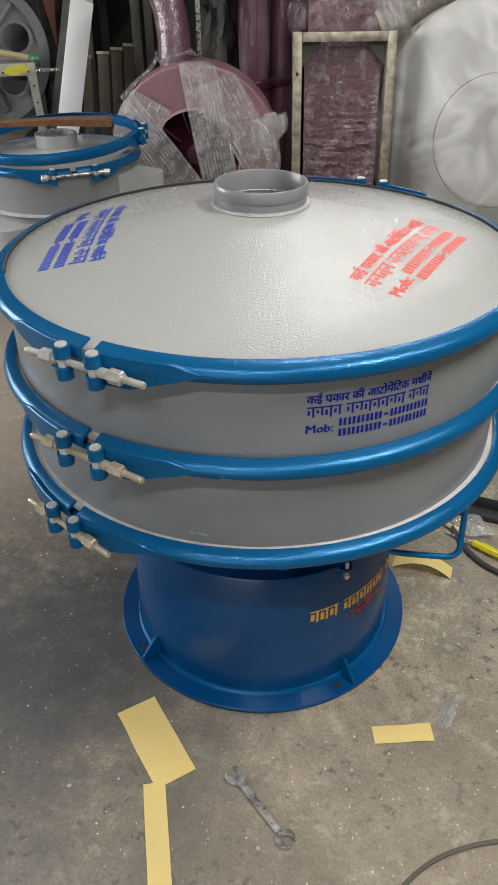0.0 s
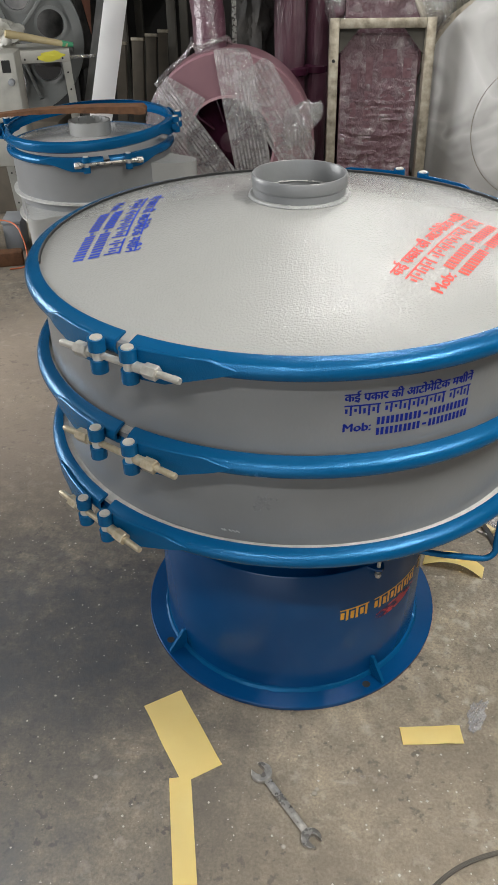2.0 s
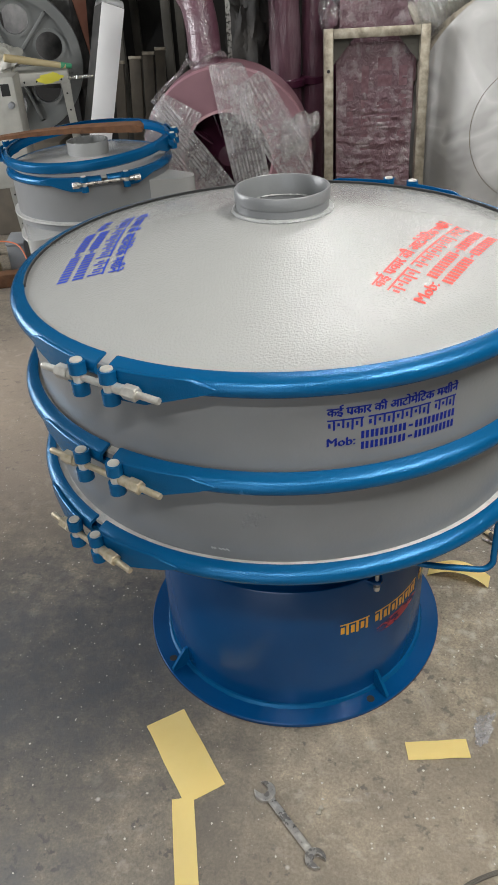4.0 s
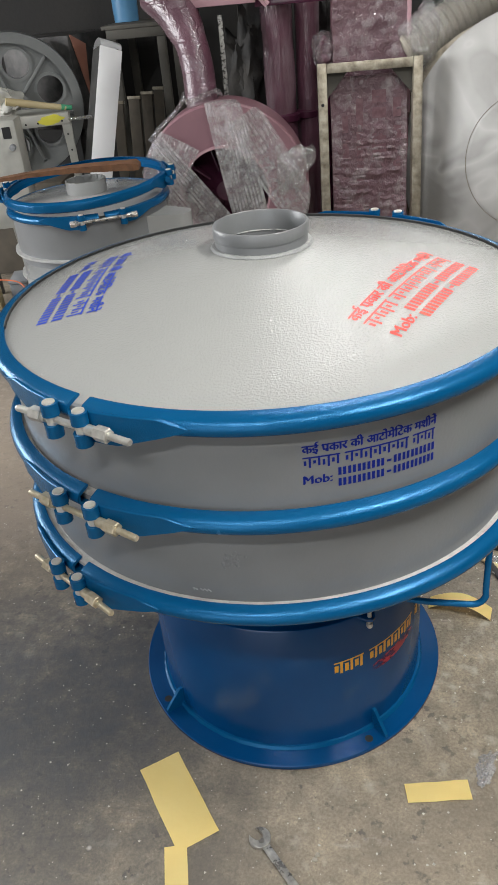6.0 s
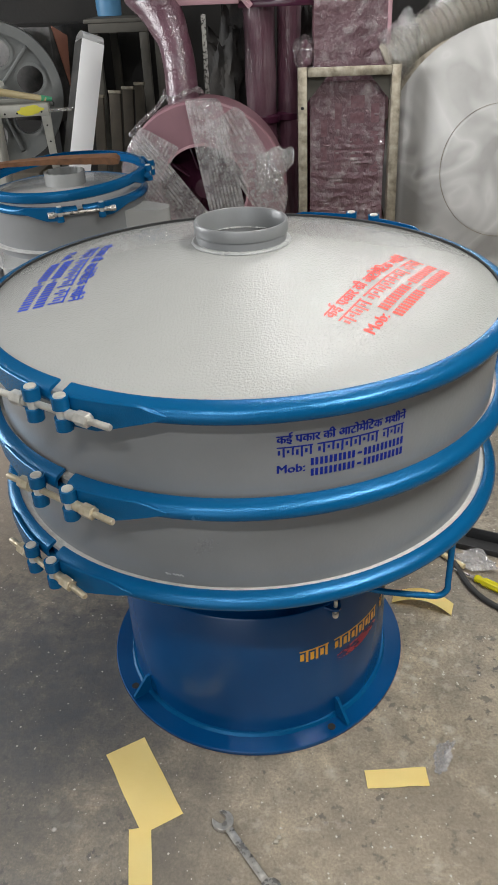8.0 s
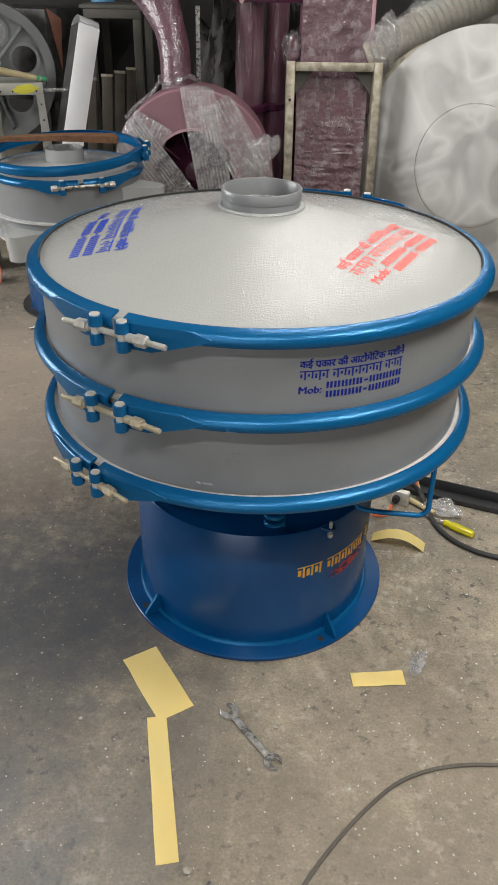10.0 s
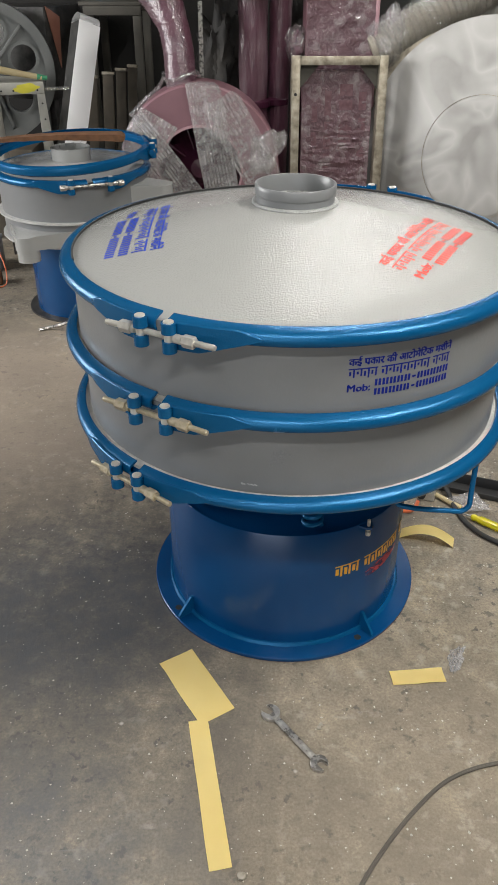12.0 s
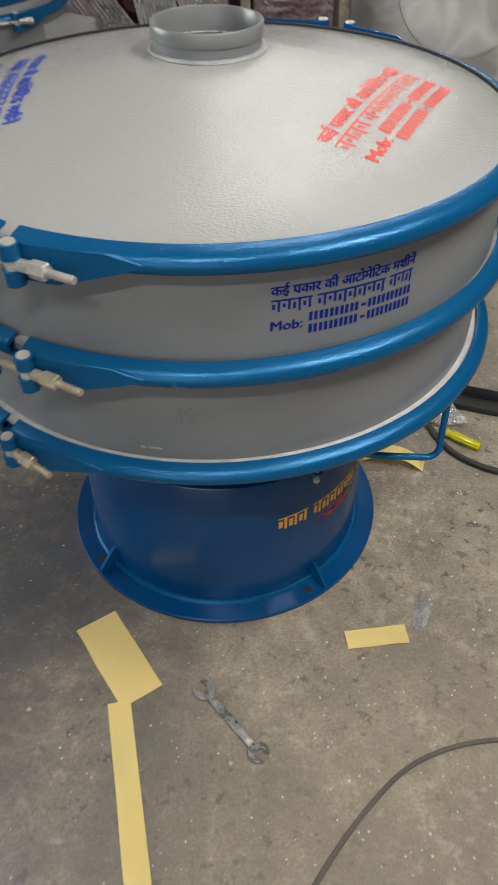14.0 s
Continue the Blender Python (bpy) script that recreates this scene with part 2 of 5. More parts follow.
def link(name, bm, material, parent=None, label="", smooth=40):
    me = bpy.data.meshes.new(name)
    bmesh.ops.recalc_face_normals(bm, faces=bm.faces[:])
    bm.to_mesh(me)
    bm.free()
    me.materials.append(material)
    if smooth:
        me.polygons.foreach_set("use_smooth", [True] * len(me.polygons))
        me.set_sharp_from_angle(angle=radians(smooth))
    ob = new(name, me)
    if parent:
        ob.parent = parent
    if label:
        ob["label"] = label
    return ob


part = link


def thing(name, label, category, group="", kind="", at=None):
    ob = tagged(new(name), label, category, group, kind)
    if at is not None:
        ob.matrix_world = at
    return ob


def box(bm, x0, x1, y0, y1, z0, z1, bevel=0.0, m=None):
    made = bmesh.ops.create_cube(bm, size=1.0)["verts"]
    for v in made:
        v.co = Vector((x0 + (v.co.x + 0.5) * (x1 - x0), y0 + (v.co.y + 0.5) * (y1 - y0), z0 + (v.co.z + 0.5) * (z1 - z0)))
    if bevel:
        edges = list({e for v in made for e in v.link_edges})
        r = bmesh.ops.bevel(bm, geom=edges, offset=bevel, segments=2, affect="EDGES", profile=0.5)
        made = list({v for f in r["faces"] for v in f.verts} | {v for v in made if v.is_valid})
    if m is not None:
        bmesh.ops.transform(bm, matrix=m, verts=list({v for v in made if v.is_valid}))
    return bm


def block(x0, x1, y0, y1, z0, z1, bevel=0.0, m=None):
    return box(bmesh.new(), x0, x1, y0, y1, z0, z1, bevel, m)


def lathe(profile, n=96, a0=0.0, a1=360.0, closed=True, bm=None):
    """A profile of (r, z) turned about z; closed: the profile is a loop."""
    bm = bm or bmesh.new()
    full = abs(a1 - a0 - 360) < 1e-6
    cols = []
    for i in range(n if full else n + 1):
        a = radians(a0 + (a1 - a0) * i / n)
        cols.append([bm.verts.new((r * math.cos(a), r * math.sin(a), z)) for r, z in profile])
    k = len(profile)
    for i in range(n):
        p, q = cols[i], cols[(i + 1) % len(cols)]
        for j in range(k if closed else k - 1):
            bm.faces.new((p[j], q[j], q[(j + 1) % k], p[(j + 1) % k]))
    if not full and closed:
        bm.faces.new(cols[0])
        bm.faces.new(list(reversed(cols[-1])))
    return bm


def rod(points, r, n=12, bm=None, cap=True):
    """A round bar along points."""
    bm = bm or bmesh.new()
    pts = [Vector(p) for p in points]
    rings, up = [], None
    for i, p in enumerate(pts):
        d = (pts[min(i + 1, len(pts) - 1)] - pts[max(i - 1, 0)]).normalized()
        if up is None:
            up = Vector((0, 0, 1)) if abs(d.z) < 0.9 else Vector((1, 0, 0))
        s = d.cross(up).normalized()
        up = s.cross(d).normalized()
        rr = r[i] if isinstance(r, (list, tuple)) else r
        rings.append([bm.verts.new(p + rr * (math.cos(2 * math.pi * j / n) * s + math.sin(2 * math.pi * j / n) * up)) for j in range(n)])
    for p, q in zip(rings, rings[1:]):
        for j in range(n):
            bm.faces.new((p[j], p[(j + 1) % n], q[(j + 1) % n], q[j]))
    if cap:
        bm.faces.new(list(reversed(rings[0])))
        bm.faces.new(rings[-1])
    return bm


def curve_points(points, steps=8):
    """A smooth line through points."""
    P = [Vector(p) for p in points]
    out = []
    for i in range(len(P) - 1):
        a, b, c, d = P[max(i - 1, 0)], P[i], P[i + 1], P[min(i + 2, len(P) - 1)]
        for s in range(steps):
            t = s / steps
            out.append(0.5 * (2 * b + (c - a) * t + (2 * a - 5 * b + 4 * c - d) * t * t + (3 * b - a - 3 * c + d) * t ** 3))
    return out + [P[-1]]


def sheet(outline, z0, z1, m=None):
    """A flat plate of an outline in x and y."""
    bm = bmesh.new()
    low = [bm.verts.new((x, y, z0)) for x, y in outline]
    top = [bm.verts.new((x, y, z1)) for x, y in outline]
    bm.faces.new(list(reversed(low)))
    bm.faces.new(top)
    for i in range(len(low)):
        j = (i + 1) % len(low)
        bm.faces.new((low[i], low[j], top[j], top[i]))
    if m is not None:
        bmesh.ops.transform(bm, matrix=m, verts=bm.verts[:])
    return bm


def polar(r, a, z):
    return Vector((r * math.cos(radians(a)), r * math.sin(radians(a)), z))


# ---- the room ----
floor = tagged(link("floor", block(-4.5, 4.5, -4.5, 4.6, -0.12, 0.0), CONCRETE, smooth=0), "worn grey concrete floor with oil stains, grit and painted shade", "floor", kind="structure")
# the dark of the shaded back is put into the plaster colour
WALL = paint("shade_black_plaster", (0.011, 0.0105, 0.010), (0.030, 0.028, 0.026), 0.85, 0, 40, 0.004, 0.5, 2)
CEIL = paint("dull_sheet_roof", (0.22, 0.22, 0.22), (0.32, 0.32, 0.31), 0.7, 0, 20, 0.003, 0.3, 2)


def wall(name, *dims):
    return tagged(link(name, block(*dims), WALL, smooth=0), "plastered workshop wall, colour near-black for shade", "wall", kind="structure")


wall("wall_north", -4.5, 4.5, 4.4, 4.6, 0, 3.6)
wall("wall_east", 4.3, 4.5, -4.3, 4.4, 0, 3.6)
south = tagged(new("wall_south"), "plastered workshop wall with a wide gate, colour near-black for shade", "wall", kind="structure")
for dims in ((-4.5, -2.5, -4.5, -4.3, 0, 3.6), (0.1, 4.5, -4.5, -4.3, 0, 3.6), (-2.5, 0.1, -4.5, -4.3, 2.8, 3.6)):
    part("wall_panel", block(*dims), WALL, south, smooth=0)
# the opening in this unseen wall is added for the west fill
west = tagged(new("wall_west"), "plastered workshop wall with an added wide opening, colour near-black for shade", "wall", kind="structure")
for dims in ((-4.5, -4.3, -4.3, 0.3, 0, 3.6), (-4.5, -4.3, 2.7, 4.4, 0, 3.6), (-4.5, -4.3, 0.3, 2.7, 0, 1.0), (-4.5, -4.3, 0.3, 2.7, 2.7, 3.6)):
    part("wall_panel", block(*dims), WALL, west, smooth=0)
tagged(link("ceiling", block(-4.5, 4.5, -4.5, 4.6, 3.6, 3.7), CEIL, smooth=0), "dull grey sheet roof", "ceiling", kind="structure")

# ---- the sieve machine ----


def ring_profile(R, z, lip=0.0305):
    """A V-clamp band: a rounded bead that rises to an inner lip."""
    out = [(R - lip, z + 0.0150), (R - lip, z + 0.0185), (R - lip + 0.0035, z + 0.0190)]
    for k in range(9):
        a = radians(62 - 140 * k / 8)
        out.append((R - 0.0185 + 0.0185 * math.cos(a), z - 0.0005 + 0.0170 * math.sin(a)))
    out += [(R - 0.024, z - 0.0165), (R - lip, z - 0.0140), (R - lip + 0.0015, z - 0.0115), (R - 0.019, z - 0.0115), (R - 0.006, z - 0.006), (R - 0.006, z + 0.005), (R - 0.017, z + 0.0105)]
    return out


def ear(R, z, a_knuckle, a_tip, height=0.048):
    """The flared end of a clamp band, from its knuckle to the pointed tip that fades into the bead."""
    bm = bmesh.new()
    n = 20
    cols = []
    for i in range(n + 1):
        t = i / n
        a = a_knuckle + (a_tip - a_knuckle) * t
        lo = z - (height - 0.018) + (height - 0.011) * max(0.0, t - 0.3) / 0.7
        hi = z + 0.024 - 0.017 * max(0.0, t - 0.72) / 0.28
        ro = R + 0.0035 + 0.006 * max(0, 1 - t * 1.6) - 0.004 * max(0, t - 0.8) * 5
        ri = ro - 0.006
        cols.append([bm.verts.new(polar(r, a, h)) for r, h in ((ro, lo), (ro, hi - 0.0015), (ro - 0.0015, hi), (ri, hi), (ri, (hi + lo) / 2), (ri, lo))])
    for p, q in zip(cols, cols[1:]):
        for j in range(6):
            bm.faces.new((p[j], q[j], q[(j + 1) % 6], p[(j + 1) % 6]))
    bm.faces.new(cols[0])
    bm.faces.new(list(reversed(cols[-1])))
    return bm


def hexnut(centre, axis, r, length):
    bm = bmesh.new()
    bmesh.ops.create_cone(bm, cap_ends=True, segments=6, radius1=r, radius2=r, depth=length)
    bmesh.ops.bevel(bm, geom=[e for e in bm.edges if abs(e.verts[0].co.z - e.verts[1].co.z) < 1e-6], offset=r * 0.12, segments=1, affect="EDGES")
    q = Vector(axis).to_track_quat("Z", "X").to_matrix().to_4x4()
    bmesh.ops.transform(bm, matrix=Matrix.Translation(centre) @ q, verts=bm.verts[:])
    return bm


def clamp(parent, R, z, a1, a2, paint_mat, steel, size=1.0, rod_left=0.082, rod_right=0.100, tip=18.5):
    """One closure of a band: two ears, two knuckles with pins, a threaded bar and long nuts. a1 < a2 are the angles of the pins."""
    rp = R + 0.018 * size
    part("ear", ear(R, z, a1, a1 - tip, 0.048 * size), paint_mat, parent)
    part("ear", ear(R, z, a2, a2 + tip, 0.048 * size), paint_mat, parent)
    ends = []
    for a in (a1, a2):
        c = polar(rp, a, z)
        for z0, z1 in ((0.006, 0.027), (-0.032, -0.010)):
            bm = lathe([(0.0085 * size, z0 * size), (0.0145 * size, z0 * size), (0.0145 * size, z1 * size), (0.0085 * size, z1 * size)], 24)
            bmesh.ops.transform(bm, matrix=Matrix.Translation(c), verts=bm.verts[:])
            part("knuckle", bm, paint_mat, parent)
        bm = lathe([(0.0001, -0.030 * size), (0.008 * size, -0.030 * size), (0.0098 * size, -0.009 * size), (0.0098 * size, 0.005 * size), (0.008 * size, 0.006 * size), (0.0104 * size, 0.0275 * size), (0.0098 * size, 0.0295 * size), (0.0001, 0.030 * size)], 20)
        bmesh.ops.transform(bm, matrix=Matrix.Translation(c), verts=bm.verts[:])
        part("pin", bm, PIN, parent, "pale steel pin")
        ends.append(c - Vector((0, 0, 0.002 * size)))
    d = (ends[1] - ends[0]).normalized()
    r = 0.0062 * size
    pts, rad = [], []
    p0, p1 = ends[0] - d * rod_left, ends[1] + d * rod_right
    n = 60
    for i in range(n + 1):
        pts.append(p0 + (p1 - p0) * i / n)
        rad.append(r * (1.0 if i % 2 else 0.93) if 0 < i < n else r * 0.8)
    part("threaded_bar", rod(pts, rad, 12), steel, parent)
    part("nut", hexnut(ends[0] - d * 0.034 * size, d, 0.0125 * size, 0.026 * size), steel, parent)
    part("nut", hexnut(ends[1] + d * 0.044 * size, d, 0.0125 * size, 0.026 * size), steel, parent)
    part("sleeve", rod([ends[1] + d * 0.012 * size, ends[1] + d * 0.030 * size], 0.0090 * size, 16), steel, parent)
    part("sleeve", rod([ends[0] - d * 0.012 * size, ends[0] - d * 0.020 * size], 0.0090 * size, 16), steel, parent)


def text_mesh(body):
    """The outline of a word, flat, scaled to 1 wide and 1 high."""
    cu = bpy.data.curves.new("word", "FONT")
    cu.body, cu.resolution_u, cu.offset = body, 2, 0.0
    ob = new("word", cu)
    bpy.context.view_layer.update()
    me = bpy.data.meshes.new_from_object(ob.evaluated_get(bpy.context.evaluated_depsgraph_get()))
    bpy.data.objects.remove(ob)
    bpy.data.curves.remove(cu)
    co = np.array([v.co for v in me.vertices])
    lo, hi = co.min(0), co.max(0)
    for v in me.vertices:
        v.co = ((v.co.x - lo[0]) / (hi[0] - lo[0]), (v.co.y - lo[1]) / (hi[1] - lo[1]), 0)
    return me


def stencil(parent, material, place, width, height, name="stencil_text"):
    """Four lines of stencilled writing: a readable first line and 'Mob:', bars for the maker's name and the numbers. place(u, v) gives the point at u to the right and v up."""
    def lay_text(body, u0, u1, v0, v1):
        me = text_mesh(body)
        bm = bmesh.new()
        for k in (-1, 0, 1):
            at = len(bm.verts)
            bm.from_mesh(me)
            bm.verts.ensure_lookup_table()
            for v in bm.verts[at:]:
                v.co = place((u0 + v.co.x * (u1 - u0) + 0.0034 * k) * width, (v0 + v.co.y * (v1 - v0) + 0.006 * k) * height, 0.00012 * (k + 1))
        part(name, bm, material, parent, smooth=0)

    def lay_bar(u0, u1, v0, v1):
        bm = bmesh.new()
        n = 4
        rows = [[bm.verts.new(place((u0 + (u1 - u0) * i / n) * width, v * height, 0.0)) for v in (v0, v1)] for i in range(n + 1)]
        for p, q in zip(rows, rows[1:]):
            bm.faces.new((p[0], q[0], q[1], p[1]))
        part(name, bm, material, parent, smooth=0)

    def lay_word(u0, u1, v0, v1, count):
        """Bars for a word: a head bar with uneven upright bars under it."""
        lay_bar(u0, u1, v1 - 0.030, v1)
        step = (u1 - u0) / count
        for k in range(count):
            low = v0 + (0.02, 0.05, 0.0, 0.03)[k % 4]
            lay_bar(u0 + step * (k + 0.10), u0 + step * (k + 0.38), low + 0.05, v1 - 0.075)
            lay_bar(u0 + step * (k + 0.62), u0 + step * (k + 0.86), low, v1 - 0.03)

    def lay_number(u0, u1, v0, v1, count):
        """Bars for a number: two upright bars for each sign."""
        step = (u1 - u0) / count
        for k in range(count):
            lay_bar(u0 + step * (k + 0.04), u0 + step * (k + 0.36), v0, v1)
            lay_bar(u0 + step * (k + 0.52), u0 + step * (k + 0.84), v0, v1)

    lay_text("\u0915\u0908 \u092a\u0915\u093e\u0930 \u0915\u0940 \u0906\u091f\u094b\u092e\u0947\u093f\u091f\u0915 \u092e\u0936\u0940\u0928\u0947\u0902", 0.0, 1.0, 0.76, 1.0)
    lay_bar(0.158, 0.180, 0.795, 0.835)
    for u0, u1, count in ((0.0, 0.26, 4), (0.29, 0.77, 7), (0.80, 0.99, 3)):
        lay_word(u0, u1, 0.47, 0.71, count)
    lay_text("Mob:", 0.0, 0.20, 0.15, 0.32)
    for v0, v1 in ((0.25, 0.41), (0.02, 0.18)):
        lay_number(0.24, 0.59, v0, v1, 5)
        lay_bar(0.60, 0.635, v0 + 0.055, v1 - 0.06)
        lay_number(0.65, 1.0, v0, v1, 5)


sieve = thing("vibrating_sieve", "grey round vibrating sieve with blue clamp rings and drum base", "sieve machine")

LID_EDGE, LID_TOP, NECK = (0.535, 1.014), (0.096, 1.110), 0.0930


def lid_z(r):
    return LID_EDGE[1] + (LID_EDGE[0] - r) / (LID_EDGE[0] - LID_TOP[0]) * (LID_TOP[1] - LID_EDGE[1])


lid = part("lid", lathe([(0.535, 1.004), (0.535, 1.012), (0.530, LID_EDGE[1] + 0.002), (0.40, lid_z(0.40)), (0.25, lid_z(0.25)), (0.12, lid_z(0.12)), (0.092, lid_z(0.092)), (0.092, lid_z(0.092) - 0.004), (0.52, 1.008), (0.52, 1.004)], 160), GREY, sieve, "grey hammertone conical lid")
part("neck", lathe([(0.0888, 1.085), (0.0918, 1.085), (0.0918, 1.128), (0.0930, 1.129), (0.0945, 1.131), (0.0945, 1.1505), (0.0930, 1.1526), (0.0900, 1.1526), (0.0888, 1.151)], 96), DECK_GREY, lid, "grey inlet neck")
weld = bmesh.new()
rng = random.Random(3)
prof = [(math.cos(radians(k * 60)), math.sin(radians(k * 60))) for k in range(6)]
cols = []
for i in range(180):
    a = i * 2
    s = 0.0045 + 0.0018 * rng.random()
    cols.append([weld.verts.new(polar(0.0945 + s * 1.3 * c, a, 1.1105 + s * 0.8 * d)) for c, d in prof])
for i in range(180):
    p, q = cols[i], cols[(i + 1) % 180]
    for j in range(6):
        weld.faces.new((p[j], q[j], q[(j + 1) % 6], p[(j + 1) % 6]))
part("weld_seam", weld, LID_WELD, lid)
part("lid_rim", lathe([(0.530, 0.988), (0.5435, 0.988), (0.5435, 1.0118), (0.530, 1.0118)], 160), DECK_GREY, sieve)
# black line round the back and sides of the lid edge only
part("back_edge_strip", lathe([(0.5195, 1.0120), (0.5240, 1.0120), (0.5240, 1.0225), (0.5210, 1.0246), (0.5190, 1.0235)], 120, -18, 196), RUBBER, sieve, "black strip round the back of the lid edge")

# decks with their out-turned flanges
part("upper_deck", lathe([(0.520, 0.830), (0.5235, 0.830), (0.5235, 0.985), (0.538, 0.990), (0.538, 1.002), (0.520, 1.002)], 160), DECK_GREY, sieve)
part("flange", lathe([(0.5230, 0.8275), (0.5360, 0.8275), (0.5360, 0.8350), (0.5230, 0.8350)], 160), STEEL, sieve)
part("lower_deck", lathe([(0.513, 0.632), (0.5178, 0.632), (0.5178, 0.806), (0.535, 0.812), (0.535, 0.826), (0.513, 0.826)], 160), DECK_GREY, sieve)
part("flange", lathe([(0.5170, 0.6315), (0.5360, 0.6315), (0.5360, 0.6395), (0.5170, 0.6420)], 160), WELD, sieve, "pale flange edge")
part("bottom_pan", lathe([(0.0, 0.50), (0.26, 0.50), (0.38, 0.560), (0.515, 0.612), (0.535, 0.612), (0.535, 0.628), (0.30, 0.628), (0.0, 0.628)], 96, closed=False), SHADED_BLUE, sieve)

for z, R, a1, a2, steel, lip in ((1.004, 0.552, -124.2, -117.7, STEEL, 0.0305), (0.827, 0.5575, -127.0, -119.3, BRASSY, 0.0275), (0.629, 0.556, -135.2, -128.4, BRASSY, 0.0255)):
    mid = (a1 + a2) / 2
    band = part("clamp_ring", lathe(ring_profile(R, z, lip), 90, mid + 1.4, mid + 178.6), BLUE, sieve, "blue enamelled V-band clamp ring")
    lathe_b = lathe(ring_profile(R, z, lip), 90, mid + 181.4, mid + 358.6)
    half = part("clamp_ring", lathe_b, BLUE, sieve)
    clamp(band, R, z - 0.006, a1, a2, BLUE, steel)
    clamp(half, R, z - 0.006, a1 + 180, a2 + 180, BLUE, steel)

# lumps and drips in the paint of the lower deck
lumps = random.Random(8)
for k in range(26):
    r = lumps.uniform(0.0016, 0.0042)
    bm = bmesh.new()
    bmesh.ops.create_icosphere(bm, subdivisions=1, radius=r)
    at = polar(0.5180, -96.3 + lumps.gauss(0, 1.3), 0.733 + lumps.gauss(0, 0.010))
    bmesh.ops.transform(bm, matrix=Matrix.Translation(at) @ Matrix.Rotation(radians(-96.3), 4, "Z") @ Matrix.Diagonal((0.35, 1.0, 1.3, 1)), verts=bm.verts[:])
    part("paint_lump", bm, DECK_GREY, sieve)
for a0, a1, z in ((-104.9, -104.0, 0.664), (-103.4, -101.2, 0.664)):
    part("paint_drip", rod([polar(0.5180, a0 + (a1 - a0) * i / 8, z - 0.002 * (i % 3)) for i in range(9)], 0.0012, 6), LID_WELD, sieve, "pale paint drip")

# springs between pan and drum
part("spring_plate", lathe([(0.0001, 0.372), (0.331, 0.372), (0.331, 0.380), (0.0001, 0.380)], 64), SHADED_BLUE, sieve)
for a in (-142, -81, -21, 39, 99, 159):
    c = polar(0.296, a, 0)
    turns = []
    for i in range(6 * 16 + 1):
        t = i / (6 * 16)
        turns.append(c + Vector((0.023 * math.cos(i * math.pi / 8), 0.023 * math.sin(i * math.pi / 8), 0.385 + 0.140 * t)))
    part("spring", rod(turns, 0.0062, 8), BLUE, sieve)

# drum base
drum = part("drum", lathe([(0.331, 0.006), (0.3376, 0.006), (0.3376, 0.384), (0.3360, 0.386), (0.3320, 0.386), (0.331, 0.384)], 128), SHADED_BLUE, sieve)
part("base_flange", lathe([(0.328, 0.0), (0.389, 0.0), (0.390, 0.002), (0.390, 0.010), (0.388, 0.012), (0.328, 0.012)], 128), SHADED_BLUE, sieve)
foot = bmesh.new()
cols = []
for i in range(240):
    s = 0.0072 + 0.0026 * rng.random()
    cols.append([foot.verts.new(polar(0.3385 + s * c, i * 1.5, 0.0125 + s * d)) for c, d in prof])
for i in range(240):
    p, q = cols[i], cols[(i + 1) % 240]
    for j in range(6):
        foot.faces.new((p[j], q[j], q[(j + 1) % 6], p[(j + 1) % 6]))
part("weld_seam", foot, BLUE, sieve)
for a in (-142.9, -54.1, 37, 127):
    m = pose(0, 0, 0, 0, 0, a)
    bm = sheet([(0.3365, 0.012), (0.386, 0.012), (0.386, 0.020), (0.345, 0.068), (0.3365, 0.068)], -0.004, 0.004, pose(0, 0, 0, 90, 0, 0))
    bmesh.ops.transform(bm, matrix=m, verts=bm.verts[:])
    part("gusset", bm, BLUE, sieve)
    c = polar(0.366, a - 5.5, 0.0125)
    bm = lathe([(0.0001, -0.0005), (0.0095, -0.0005), (0.0095, 0.0006), (0.0001, 0.0006)], 20)
    bmesh.ops.transform(bm, matrix=Matrix.Translation(c), verts=bm.verts[:])
    part("bolt_hole", bm, BLACK, sieve)

# a lug with a bolt at the drum's edge
for a in (-57.5, 122.5):
    bm = sheet([(0.335, -0.022), (0.357, -0.010), (0.362, 0.0), (0.357, 0.010), (0.335, 0.022)], 0.378, 0.384, pose(0, 0, 0, 0, 0, a))
    part("lug", bm, SHADED_BLUE, sieve)
    bm = lathe([(0.0001, 0.354), (0.006, 0.354), (0.0072, 0.357), (0.0072, 0.366), (0.0045, 0.366), (0.0045, 0.402), (0.0001, 0.402)], 12)
    bmesh.ops.transform(bm, matrix=Matrix.Translation(polar(0.350, a, 0)), verts=bm.verts[:])
    part("bolt", bm, STEEL, sieve)

# bent bar under the lowest ring
part("bent_bar", rod(curve_points([(0.408, -0.352, 0.612), (0.406, -0.362, 0.52), (0.405, -0.366, 0.497), (0.390, -0.366, 0.481), (0.36, -0.364, 0.480), (0.27, -0.352, 0.482), (0.235, -0.345, 0.500), (0.225, -0.343, 0.600)], 6), 0.0065, 12), BLUE, sieve)


# writing on deck, lid and drum
def on_deck(u, v, lift):
    return polar(0.5243 + lift, -82.4 + math.degrees(u / 0.5243), 0.872 + v)


def on_lid(angle, radius):
    def place(u, v, lift):
        t = polar(1, angle + 90, 0)
        p = polar(radius, angle, 0) + t * u - polar(1, angle, 0) * v
        p.z = lid_z(math.hypot(p.x, p.y)) + 0.0008 + lift
        return p
    return place


stencil(sieve, INK_BLUE, on_deck, 0.226, 0.088)
blue_place, red_place = on_lid(180.0, 0.432), on_lid(-28.6, 0.386)
stencil(lid, LID_BLUE, lambda u, v, w: blue_place(u - 0.182, v, w), 0.355, 0.135)
